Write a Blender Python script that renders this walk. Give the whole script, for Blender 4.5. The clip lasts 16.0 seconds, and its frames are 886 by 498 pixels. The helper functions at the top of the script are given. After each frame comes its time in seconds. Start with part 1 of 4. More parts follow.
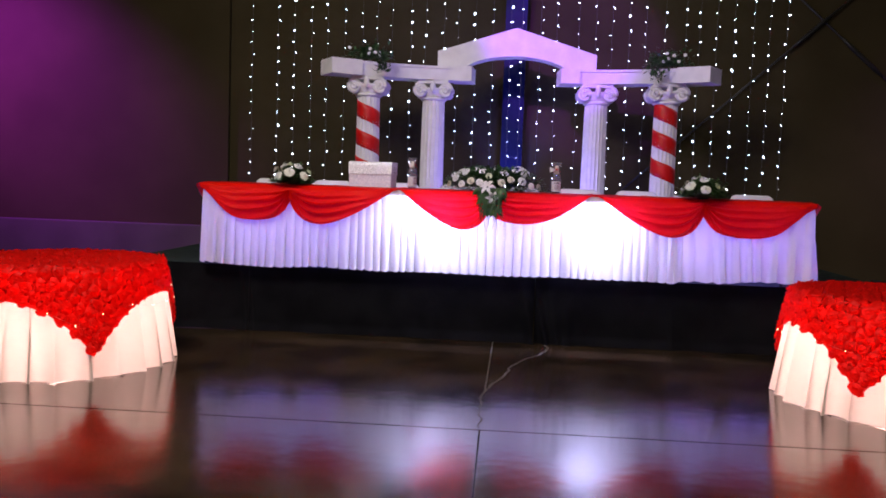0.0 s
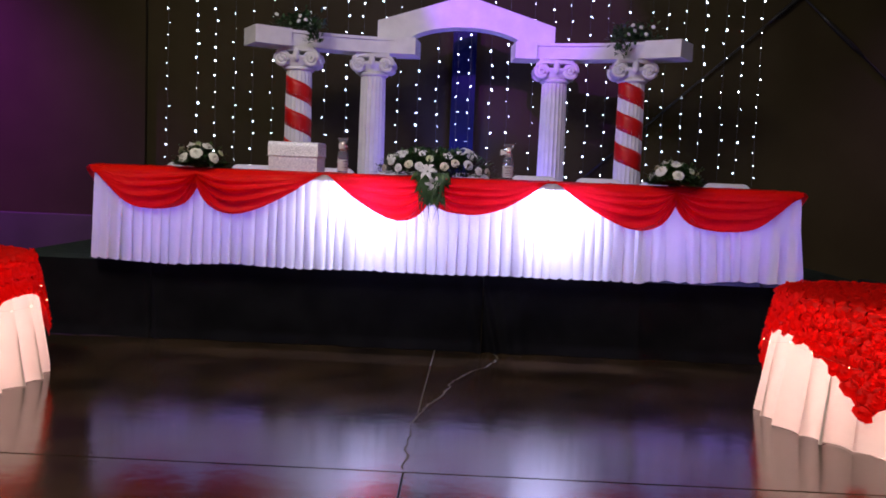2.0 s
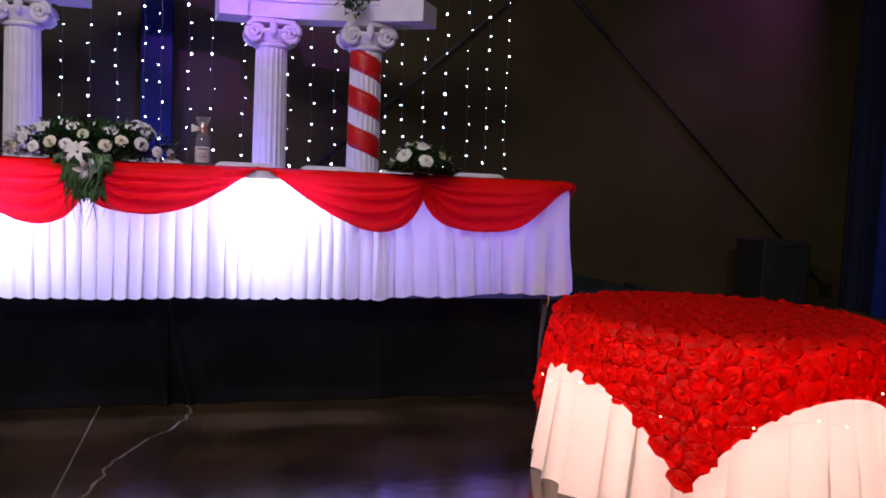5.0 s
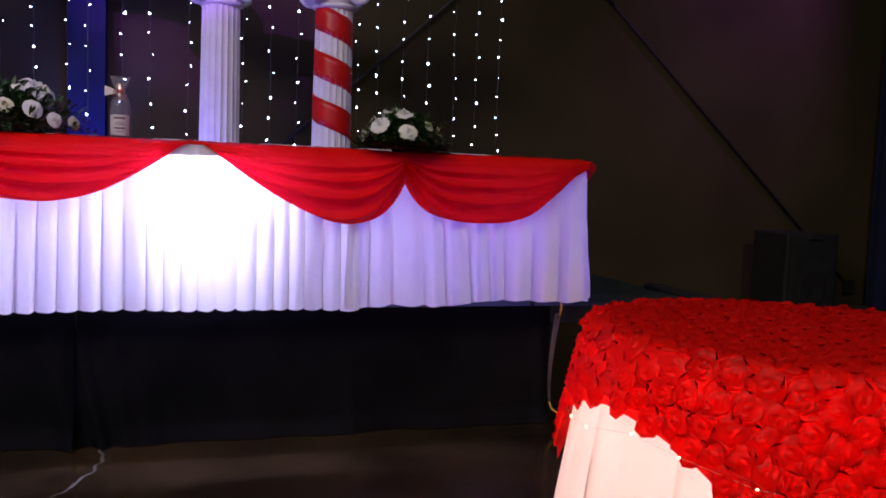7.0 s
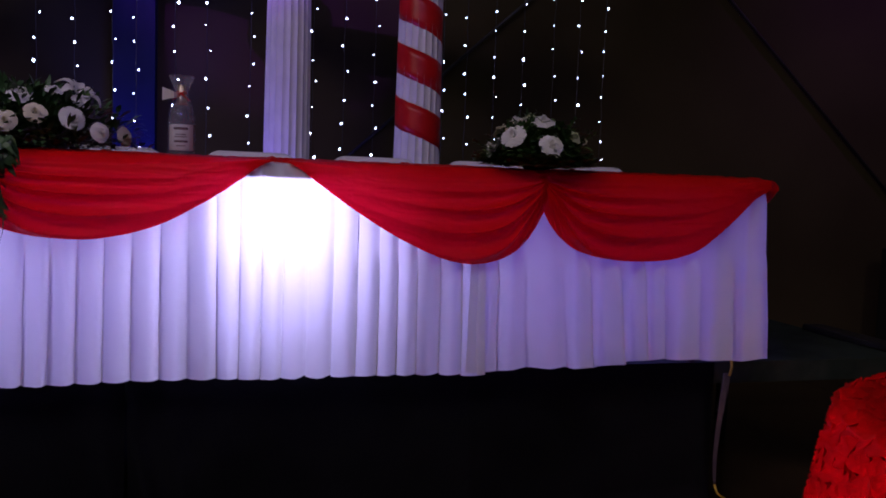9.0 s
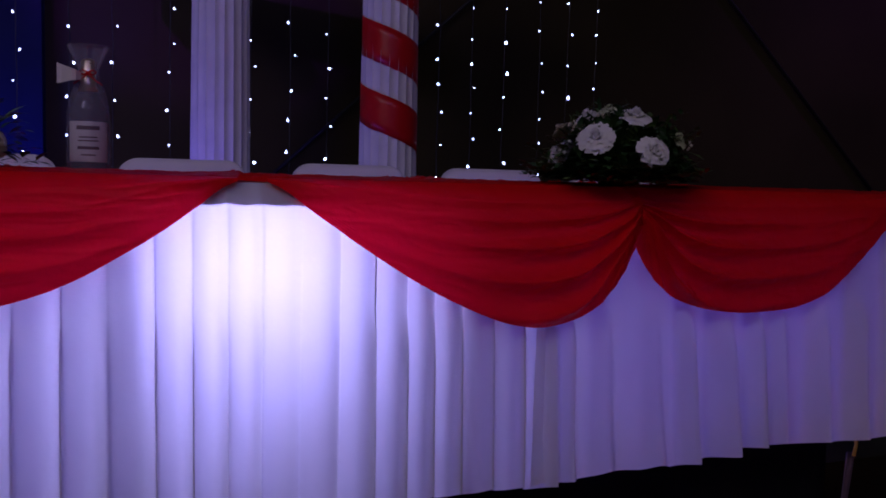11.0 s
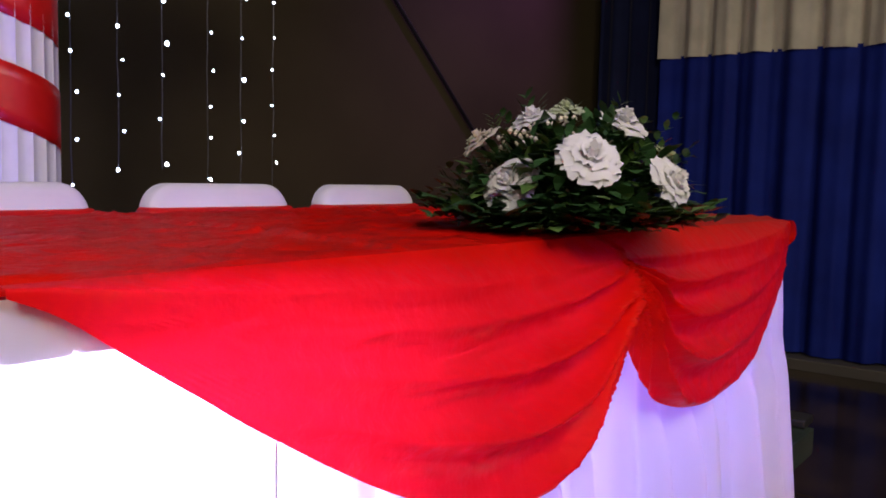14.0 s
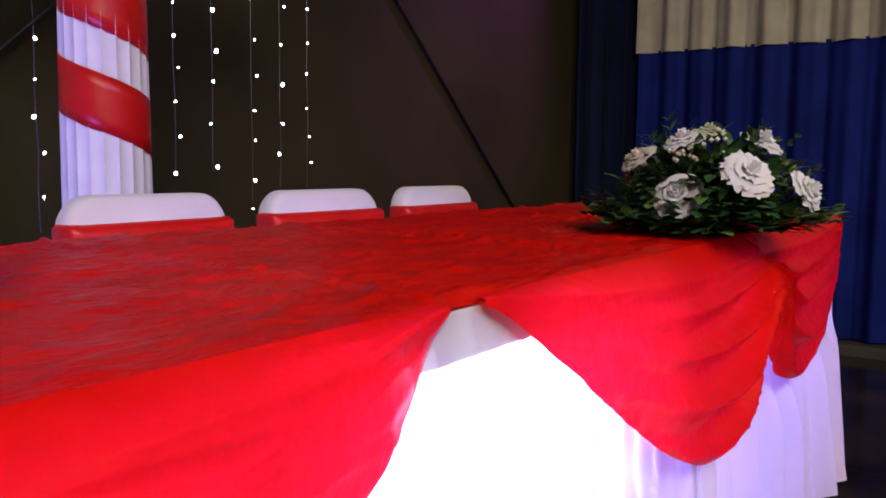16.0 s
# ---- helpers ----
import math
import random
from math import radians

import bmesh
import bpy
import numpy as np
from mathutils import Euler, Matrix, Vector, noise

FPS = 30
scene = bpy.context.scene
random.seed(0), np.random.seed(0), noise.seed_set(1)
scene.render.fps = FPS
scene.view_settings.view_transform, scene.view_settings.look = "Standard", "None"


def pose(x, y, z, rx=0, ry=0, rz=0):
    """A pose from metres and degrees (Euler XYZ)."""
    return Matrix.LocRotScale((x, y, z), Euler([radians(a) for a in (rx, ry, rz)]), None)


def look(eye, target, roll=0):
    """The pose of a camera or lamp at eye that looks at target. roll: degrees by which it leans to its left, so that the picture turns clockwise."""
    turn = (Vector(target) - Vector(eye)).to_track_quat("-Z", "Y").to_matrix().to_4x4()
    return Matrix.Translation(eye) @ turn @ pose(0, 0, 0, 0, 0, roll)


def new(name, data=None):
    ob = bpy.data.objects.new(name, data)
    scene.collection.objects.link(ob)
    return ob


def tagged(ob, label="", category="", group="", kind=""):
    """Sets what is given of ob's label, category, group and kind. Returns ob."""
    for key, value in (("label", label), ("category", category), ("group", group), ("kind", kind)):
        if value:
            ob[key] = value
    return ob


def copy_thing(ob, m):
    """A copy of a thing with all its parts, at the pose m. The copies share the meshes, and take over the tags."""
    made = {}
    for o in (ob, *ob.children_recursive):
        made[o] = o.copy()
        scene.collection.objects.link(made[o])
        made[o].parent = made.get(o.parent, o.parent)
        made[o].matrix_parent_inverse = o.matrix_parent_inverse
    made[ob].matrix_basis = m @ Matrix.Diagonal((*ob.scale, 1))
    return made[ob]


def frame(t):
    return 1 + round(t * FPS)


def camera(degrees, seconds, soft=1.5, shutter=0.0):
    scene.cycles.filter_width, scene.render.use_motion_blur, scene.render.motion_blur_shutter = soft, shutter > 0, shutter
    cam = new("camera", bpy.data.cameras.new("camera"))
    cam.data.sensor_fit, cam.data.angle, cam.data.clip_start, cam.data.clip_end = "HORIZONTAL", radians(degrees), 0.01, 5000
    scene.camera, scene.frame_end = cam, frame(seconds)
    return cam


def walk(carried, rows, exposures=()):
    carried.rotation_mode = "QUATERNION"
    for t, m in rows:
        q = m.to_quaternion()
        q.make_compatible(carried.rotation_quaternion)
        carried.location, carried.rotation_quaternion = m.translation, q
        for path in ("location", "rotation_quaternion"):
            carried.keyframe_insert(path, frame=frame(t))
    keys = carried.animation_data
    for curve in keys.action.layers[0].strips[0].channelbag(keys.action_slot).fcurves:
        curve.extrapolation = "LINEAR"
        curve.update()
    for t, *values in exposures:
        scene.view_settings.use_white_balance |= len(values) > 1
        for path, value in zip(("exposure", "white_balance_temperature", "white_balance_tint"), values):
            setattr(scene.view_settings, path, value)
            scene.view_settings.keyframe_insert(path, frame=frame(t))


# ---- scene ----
cam = camera(55.9, 16.0, soft=1.75, shutter=0.2)
# seconds, eye, a point ahead, roll
PATH = [
    (0, (0.087, -0.032, 1.401), (-0.054, 1.957, 1.244), 2.00),
    (0.5, (0.131, 0.235, 1.371), (0.003, 2.224, 1.213), 2.00),
    (1, (0.147, 0.485, 1.371), (0.036, 2.475, 1.210), 2.10),
    (1.5, (0.183, 0.742, 1.348), (0.091, 2.733, 1.181), 2.20),
    (2, (0.232, 0.979, 1.333), (0.182, 2.971, 1.165), 2.30),
    (2.5, (0.282, 1.244, 1.329), (0.296, 3.237, 1.159), 2.10),
    (3, (0.303, 1.477, 1.290), (0.416, 3.468, 1.130), 2.20),
    (3.5, (0.343, 1.743, 1.281), (0.591, 3.722, 1.131), 2.30),
    (4, (0.382, 1.974, 1.275), (0.743, 3.935, 1.125), 2.40),
    (4.5, (0.464, 2.239, 1.269), (0.928, 4.178, 1.117), 2.50),
    (5, (0.562, 2.535, 1.285), (1.116, 4.451, 1.134), 2.40),
    (7.5, (0.822, 3.792, 1.202), (1.427, 5.692, 1.040), 2.20),
    (8, (0.796, 4.040, 1.203), (1.355, 5.954, 1.045), 2.00),
    (8.5, (0.732, 4.255, 1.250), (1.248, 6.180, 1.084), 2.10),
    (11, (0.597, 5.526, 1.344), (1.337, 7.376, 1.178), 1.60),
    (11.5, (0.600, 5.760, 1.360), (1.441, 7.566, 1.181), 1.30),
    (12, (0.628, 5.994, 1.344), (1.589, 7.738, 1.157), 1.40),
    (12.5, (0.669, 6.190, 1.360), (1.747, 7.864, 1.169), 1.50),
    (13, (0.687, 6.389, 1.405), (1.909, 7.959, 1.206), 1.39),
    (13.5, (0.659, 6.533, 1.408), (2.056, 7.953, 1.227), 1.55),
    (14, (0.635, 6.684, 1.423), (2.199, 7.919, 1.248), 1.37),
    (14.5, (0.593, 6.774, 1.445), (2.211, 7.934, 1.257), 0.95),
    (15, (0.491, 6.811, 1.447), (2.125, 7.948, 1.254), 0.91),
    (15.5, (0.367, 6.840, 1.455), (2.007, 7.968, 1.267), 1.05),
    (16, (0.223, 6.869, 1.464), (1.862, 7.998, 1.261), 0.55),
]
EXPOSURES = [(0.0, 0.0, 6500, 10), (1.5, -0.2, 6500, 10), (3.0, -0.55, 6450, 10), (4.0, -0.4, 6450, 10), (5.0, -0.3, 6450, 10), (7.5, -0.5, 6400, 14), (8.5, -1.25, 6200, 24), (10.8, -2.4, 5450, 46),
             (11.5, -2.4, 5450, 46), (12.0, -1.95, 5750, 36), (12.5, -0.8, 6350, 16), (13.0, -0.1, 6500, 12), (13.5, 0.22, 6500, 12), (14.5, 0.12, 6500, 13), (16.0, 0.25, 6500, 12)]
walk(cam, [(t, look(eye, ahead, roll)) for t, eye, ahead, roll in PATH], EXPOSURES)

# ---- world and lights ----
world = bpy.data.worlds.new("world")
world.use_nodes = True
world.node_tree.nodes["Background"].inputs[0].default_value = (0.5, 0.5, 0.6, 1)
world.node_tree.nodes["Background"].inputs[1].default_value = 0.001
scene.world = world


def lamp(name, kind, m, watts, colour, **more):
    data = bpy.data.lights.new(name, kind)
    data.energy, data.color = watts, colour
    if "size" in more:
        if kind == "AREA":
            data.shape, data.size, data.size_y = "RECTANGLE", more["size"][0], more["size"][1]
        else:
            data.shadow_soft_size = more["size"]
    if kind == "SPOT":
        data.spot_size, data.spot_blend = radians(more.get("cone", 90)), more.get("blend", 0.6)
    ob = new(name, data)
    ob.matrix_world = m
    return ob


VIOLET, BLUE, PURPLE = (0.30, 0.20, 1.0), (0.02, 0.06, 1.0), (0.34, 0.04, 1.0)
# white floods under the head table
for lx in (-0.50, 0.88):
    lamp("table_flood", "AREA", look((lx, 7.64, 1.16), (lx, 7.28, 1.09)), 29, (0.60, 0.58, 1.0), size=(0.16, 0.07))
# violet glow under the whole table
for lx in (-2.2, -1.5, 0.19, 1.75, 2.4):
    lamp("table_glow", "POINT", pose(lx, 7.72, 0.95), 9.5, (0.28, 0.18, 1.0), size=0.12)
# purple beam and lavender wash from the lighting bar in the hall
lamp("beam_purple", "SPOT", look((-1.2, 3.0, 5.2), (0.95, 10.4, 2.9)), 3000, PURPLE, size=0.05, cone=17, blend=0.5)
lamp("wash_front", "SPOT", look((0.6, 2.6, 5.3), (0.3, 9.3, 2.0)), 430, (0.33, 0.25, 1.0), size=0.5, cone=46, blend=0.6)
lamp("uplight_columns", "SPOT", look((0.30, 8.86, 0.70), (0.42, 9.5, 1.75)), 92, (0.24, 0.15, 1.0), size=0.06, cone=150, blend=0.8)
lamp("uplight_blue", "SPOT", look((0.15, 9.95, 0.75), (0.15, 10.4, 2.6)), 165, BLUE, size=0.04, cone=60, blend=0.7)
# stage wash lights hung high at both sides
lamp("wash_west", "SPOT", look((-7.4, 8.3, 4.6), (-6.0, 10.5, 2.3)), 3300, (0.38, 0.02, 0.80), size=0.1, cone=62, blend=1.0)
lamp("wash_east", "SPOT", look((7.0, 9.1, 4.9), (6.1, 10.5, 2.9)), 360, (0.42, 0.10, 0.8), size=0.1, cone=60, blend=1.0)
# dim hall light from the ceiling behind
lamp("hall_light", "AREA", pose(0.5, 2.2, 5.6), 240, (1.0, 0.86, 0.66), size=(7, 4))
# unseen fill added to brighten the flowers and swags, no known fixture
lamp("fill_west", "AREA", look((-3.0, 3.6, 4.9), (1.6, 7.5, 1.4)), 195, (1.0, 0.90, 0.80), size=(1.6, 1.2))
# unseen fill added for the east wall and curtains
lamp("fill_east", "SPOT", look((4.2, 3.2, 5.2), (6.2, 9.6, 0.5)), 270, (1.0, 0.95, 0.85), size=0.3, cone=50, blend=0.9)
# lamps under the round tables
for lx, ly in ((2.84, 5.86), (-3.15, 5.9)):
    lamp("table_lamp_glow", "POINT", pose(lx, ly, 0.38), 54, (1.0, 0.60, 0.55), size=0.15)

# ---- materials ----


def material(name):
    m = bpy.data.materials.new(name)
    m.use_nodes = True
    n = m.node_tree.nodes
    return m, n, m.node_tree.links, n["Principled BSDF"], n["Material Output"]


def paint(name, a, b, scale=6.0, rough=0.6, metal=0.0, bump=0.0, bump_scale=60.0, rough_var=0.1, sheen=0.0, coat=0.0, stretch=(1, 1, 1)):
    m, n, links, p, out = material(name)
    co = n.new("ShaderNodeTexCoord")
    mp = n.new("ShaderNodeMapping")
    mp.inputs["Scale"].default_value = stretch
    links.new(co.outputs["Object"], mp.inputs["Vector"])
    t1 = n.new("ShaderNodeTexNoise")
    t1.inputs["Scale"].default_value, t1.inputs["Detail"].default_value = scale, 6
    links.new(mp.outputs[0], t1.inputs["Vector"])
    r = n.new("ShaderNodeValToRGB")
    r.color_ramp.elements[0].position, r.color_ramp.elements[1].position = 0.35, 0.68
    r.color_ramp.elements[0].color, r.color_ramp.elements[1].color = (*a, 1), (*b, 1)
    links.new(t1.outputs["Fac"], r.inputs[0])
    links.new(r.outputs[0], p.inputs["Base Color"])
    mr = n.new("ShaderNodeMapRange")
    mr.inputs[3].default_value, mr.inputs[4].default_value = rough - rough_var, rough + rough_var
    links.new(t1.outputs["Fac"], mr.inputs[0])
    links.new(mr.outputs[0], p.inputs["Roughness"])
    p.inputs["Metallic"].default_value = metal
    if sheen:
        p.inputs["Sheen Weight"].default_value = sheen
    if coat:
        p.inputs["Coat Weight"].default_value, p.inputs["Coat Roughness"].default_value = coat, 0.15
    if bump:
        t2 = n.new("ShaderNodeTexNoise")
        t2.inputs["Scale"].default_value, t2.inputs["Detail"].default_value = bump_scale, 5
        links.new(mp.outputs[0], t2.inputs["Vector"])
        bp = n.new("ShaderNodeBump")
        bp.inputs["Strength"].default_value, bp.inputs["Distance"].default_value = bump, 0.01
        links.new(t2.outputs["Fac"], bp.inputs["Height"])
        links.new(bp.outputs[0], p.inputs["Normal"])
    return m


def cloth(name, a, b, through_colour, share, rough=0.7, sheen=0.2, weave=900.0, crumple=0.15, crumple_scale=14.0, stretch=(1, 1, 1)):
    """Thin fabric that lets light through."""
    m = paint(name, a, b, 5.0, rough, 0, crumple, crumple_scale, 0.06, sheen, stretch=stretch)
    n, links = m.node_tree.nodes, m.node_tree.links
    p, out = n["Principled BSDF"], n["Material Output"]
    p.inputs["Specular IOR Level"].default_value = 0.35
    tr = n.new("ShaderNodeBsdfTranslucent")
    tr.inputs[0].default_value = (*through_colour, 1)
    mix = n.new("ShaderNodeMixShader")
    mix.inputs[0].default_value = share
    links.new(p.outputs[0], mix.inputs[1])
    links.new(tr.outputs[0], mix.inputs[2])
    links.new(mix.outputs[0], out.inputs[0])
    return m


def glow(name, colour, strength):
    m, n, links, p, out = material(name)
    p.inputs["Base Color"].default_value = (0.8, 0.8, 0.8, 1)
    p.inputs["Emission Color"].default_value = (*colour, 1)
    p.inputs["Emission Strength"].default_value = strength
    return m


def clear(name, colour, body, solid=0.3, rough=0.06):
    """Thin see-through film or glass wall: mostly clear, with a glossy, slightly milky skin."""
    m, n, links, p, out = material(name)
    p.inputs["Base Color"].default_value, p.inputs["Roughness"].default_value = (*body, 1), rough
    tr = n.new("ShaderNodeBsdfTransparent")
    tr.inputs[0].default_value = (*colour, 1)
    mix = n.new("ShaderNodeMixShader")
    mix.inputs[0].default_value = solid
    links.new(tr.outputs[0], mix.inputs[1])
    links.new(p.outputs[0], mix.inputs[2])
    links.new(mix.outputs[0], out.inputs[0])
    return m


WHITE_CLOTH = cloth("white_polyester", (0.74, 0.74, 0.76), (0.82, 0.82, 0.83), (0.86, 0.86, 0.9), 0.42, 0.75, 0.15, crumple=0.12, crumple_scale=22)
CREAM_CLOTH = cloth("white_table_linen", (0.76, 0.74, 0.72), (0.84, 0.82, 0.80), (0.92, 0.84, 0.80), 0.45, 0.8, 0.15, crumple=0.14, crumple_scale=18)
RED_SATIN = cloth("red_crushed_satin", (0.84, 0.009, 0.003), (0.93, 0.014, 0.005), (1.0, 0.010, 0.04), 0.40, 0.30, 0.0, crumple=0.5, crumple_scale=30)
# same satin as the swags; the top's shading is put into its darker red
RED_TOP_SHADED = cloth("red_crushed_satin_shaded_top", (0.50, 0.004, 0.002), (0.66, 0.008, 0.003), (0.95, 0.010, 0.04), 0.18, 0.32, 0.0, crumple=1.0, crumple_scale=34, stretch=(0.5, 1.25, 1))
RED_ROSETTE = cloth("red_rosette_fabric", (0.80, 0.009, 0.006), (0.92, 0.018, 0.010), (1.0, 0.014, 0.012), 0.70, 0.45, 0.0, crumple=0.2, crumple_scale=60)
RED_BACKING = cloth("red_overlay_backing", (0.55, 0.003, 0.003), (0.7, 0.006, 0.005), (1.0, 0.014, 0.012), 0.75, 0.6, 0.0, crumple=0.1, crumple_scale=60)
RIBBON = paint("red_satin_ribbon", (0.50, 0.004, 0.003), (0.62, 0.007, 0.005), 9, 0.40, 0, 0.15, 30)
CHAIR_WHITE = paint("white_spandex", (0.70, 0.70, 0.72), (0.78, 0.78, 0.78), 5, 0.75, 0, 0.08, 40, sheen=0.2)
PLASTER = paint("white_painted_fibreglass", (0.70, 0.70, 0.70), (0.80, 0.80, 0.79), 7, 0.55, 0, 0.08, 50)
FLOOR = paint("stained_polished_concrete", (0.012, 0.008, 0.0045), (0.050, 0.031, 0.016), 1.6, 0.15, 0, 0.10, 11, 0.07, coat=0.06)
CRACK = paint("pale_crack_filler", (0.05, 0.045, 0.04), (0.11, 0.10, 0.09), 30, 0.8, 0, 0.2, 80)
JOINT = paint("dark_joint_sealant", (0.006, 0.006, 0.006), (0.02, 0.02, 0.02), 20, 0.8)
WALL = paint("brown_painted_wall", (0.038, 0.029, 0.013), (0.052, 0.040, 0.019), 1.2, 0.8, 0, 0.06, 120, 0.06)
DADO = paint("grey_brown_dado_paint", (0.05, 0.043, 0.035), (0.065, 0.057, 0.046), 2, 0.55, 0, 0.06, 90)
STEEL_BLACK = paint("black_painted_steel", (0.010, 0.010, 0.010), (0.02, 0.02, 0.02), 12, 0.5, 0.0, 0.05, 60)
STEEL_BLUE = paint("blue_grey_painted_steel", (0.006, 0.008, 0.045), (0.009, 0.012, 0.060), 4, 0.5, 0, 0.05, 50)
STAGE_CARPET = paint("dark_green_stage_carpet", (0.018, 0.028, 0.025), (0.034, 0.048, 0.042), 9, 0.95, 0, 0.4, 300, 0.04)
BLACK_CLOTH = paint("black_stage_cloth", (0.004, 0.004, 0.006), (0.008, 0.008, 0.011), 4, 0.8, 0, 0.25, 16, 0.1)
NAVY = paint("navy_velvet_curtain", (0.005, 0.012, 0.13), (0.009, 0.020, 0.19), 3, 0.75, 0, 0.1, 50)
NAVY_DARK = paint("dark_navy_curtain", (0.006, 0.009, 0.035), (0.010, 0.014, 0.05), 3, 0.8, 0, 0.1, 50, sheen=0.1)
BEIGE = paint("beige_curtain_top", (0.42, 0.38, 0.29), (0.54, 0.49, 0.38), 4, 0.75, 0, 0.1, 50, sheen=0.15)
CEIL = paint("dark_hall_ceiling", (0.05, 0.05, 0.05), (0.08, 0.08, 0.08), 2, 0.9)
PLASTIC_WHITE = paint("white_table_plastic", (0.6, 0.6, 0.58), (0.7, 0.7, 0.68), 8, 0.5)
BLACK_PLASTIC = paint("black_speaker_plastic", (0.006, 0.006, 0.006), (0.014, 0.014, 0.014), 30, 0.6, 0, 0.2, 200)
PETAL = cloth("white_rose_petal", (0.88, 0.88, 0.87), (0.93, 0.93, 0.92), (0.95, 0.95, 0.92), 0.34, 0.6, 0.1, crumple=0.08)
PETAL_CREAM = cloth("cream_rose_petal", (0.70, 0.66, 0.50), (0.82, 0.78, 0.64), (0.9, 0.85, 0.65), 0.16, 0.6, 0.1, crumple=0.08)
PETAL_GREEN = cloth("greenish_carnation_petal", (0.55, 0.62, 0.40), (0.68, 0.74, 0.52), (0.75, 0.82, 0.5), 0.16, 0.6, 0.1, crumple=0.08)
LEAF = paint("dark_green_leaf", (0.018, 0.056, 0.016), (0.048, 0.125, 0.036), 18, 0.42, 0, 0.1, 60)
LEAF_LIGHT = paint("fresh_green_leaf", (0.06, 0.13, 0.025), (0.12, 0.22, 0.05), 18, 0.5)
GLITTER = paint("silver_glitter_paper", (0.72, 0.74, 0.80), (0.92, 0.92, 0.95), 120, 0.28, 0.2, 0.5, 160, 0.2)
GLITTER_DARK = paint("lilac_glitter_paper", (0.56, 0.54, 0.68), (0.84, 0.82, 0.90), 70, 0.35, 0.15, 0.5, 140, 0.2)
GLASS = clear("bottle_glass", (0.66, 0.62, 0.76), (0.20, 0.18, 0.26), 0.24)
CELLO = clear("cellophane", (0.96, 0.96, 1.0), (0.75, 0.75, 0.80), 0.13, 0.10)
LABEL = paint("cream_paper_label", (0.62, 0.58, 0.54), (0.72, 0.68, 0.62), 12, 0.7)
INK = paint("printed_ink", (0.10, 0.05, 0.06), (0.14, 0.08, 0.08), 12, 0.7)
GOLD = paint("gold_foil", (0.6, 0.5, 0.35), (0.75, 0.66, 0.5), 40, 0.3, 0.8)
CORD = paint("clear_light_cord", (0.03, 0.03, 0.035), (0.05, 0.05, 0.055), 20, 0.4)
CORD_PALE = paint("pale_fairy_cord", (0.30, 0.29, 0.28), (0.42, 0.41, 0.40), 20, 0.4)
YELLOW = paint("yellow_plastic", (0.55, 0.36, 0.03), (0.65, 0.45, 0.05), 20, 0.5)
LILAC = paint("pale_lilac_ribbon", (0.06, 0.045, 0.075), (0.09, 0.07, 0.10), 20, 0.6)
BULB = glow("cool_white_bulb", (0.56, 0.72, 1.0), 44.0)
BULB_DIM = glow("faint_white_bulb", (0.70, 0.82, 1.0), 24.0)
BULB_WARM = glow("warm_fairy_bulb", (1.0, 0.72, 0.35), 9.0)

for dull in (BLACK_CLOTH, STEEL_BLUE, WALL, NAVY, NAVY_DARK, STAGE_CARPET):
    dull.node_tree.nodes["Principled BSDF"].inputs["Specular IOR Level"].default_value = 0.12
BLACK_CLOTH.node_tree.nodes["Principled BSDF"].inputs["Specular IOR Level"].default_value = 0.04


def crinkle(m, scale, strength, stretch):
    """Sharp fine creases of crushed satin, laid over the soft relief."""
    n, links = m.node_tree.nodes, m.node_tree.links
    p = n["Principled BSDF"]
    co, mp, tex, bp = n.new("ShaderNodeTexCoord"), n.new("ShaderNodeMapping"), n.new("ShaderNodeTexNoise"), n.new("ShaderNodeBump")
    mp.inputs["Scale"].default_value = stretch
    tex.noise_type = "RIDGED_MULTIFRACTAL"
    tex.inputs["Scale"].default_value, tex.inputs["Detail"].default_value = scale, 4
    bp.inputs["Strength"].default_value, bp.inputs["Distance"].default_value = strength, 0.003
    links.new(co.outputs["Object"], mp.inputs["Vector"])
    links.new(mp.outputs[0], tex.inputs["Vector"])
    links.new(tex.outputs["Fac"], bp.inputs["Height"])
    links.new(p.inputs["Normal"].links[0].from_socket, bp.inputs["Normal"])
    links.new(bp.outputs[0], p.inputs["Normal"])
    p.inputs["Specular IOR Level"].default_value = 0.34
    p.inputs["Specular Tint"].default_value = (1.0, 0.22, 0.10, 1)


crinkle(RED_SATIN, 18, 0.4, (1, 1, 1))
crinkle(RED_TOP_SHADED, 17, 1.0, (0.6, 1.3, 1))

# ---- mesh helpers ----


def finish(name, bm, mat, parent=None, label="", smooth=False):
    me = bpy.data.meshes.new(name)
    bm.to_mesh(me)
    bm.free()
    for mt in (mat if isinstance(mat, (list, tuple)) else (mat,)):
        me.materials.append(mt)
    if smooth:
        me.polygons.foreach_set("use_smooth", [True] * len(me.polygons))
    ob = new(name, me)
    if parent is not None:
        ob.parent = parent
    if label:
        tagged(ob, label)
    return ob


def part(name, bm, mat, parent, label="", smooth=False):
    return finish(name, bm, mat, parent, label, smooth)


def raw(name, verts, faces, mat, parent=None, label="", smooth=True):
    me = bpy.data.meshes.new(name)
    me.from_pydata(verts, [], faces)
    for mt in (mat if isinstance(mat, (list, tuple)) else (mat,)):
        me.materials.append(mt)
    if smooth:
        me.polygons.foreach_set("use_smooth", [True] * len(me.polygons))
    ob = new(name, me)
    if parent is not None:
        ob.parent = parent
    if label:
        tagged(ob, label)
    return ob


def thing(name, m, label, category, group="", kind=""):
    ob = new(name)
    ob.empty_display_size = 0.1
    ob.matrix_basis = m
    return tagged(ob, label, category, group, kind)


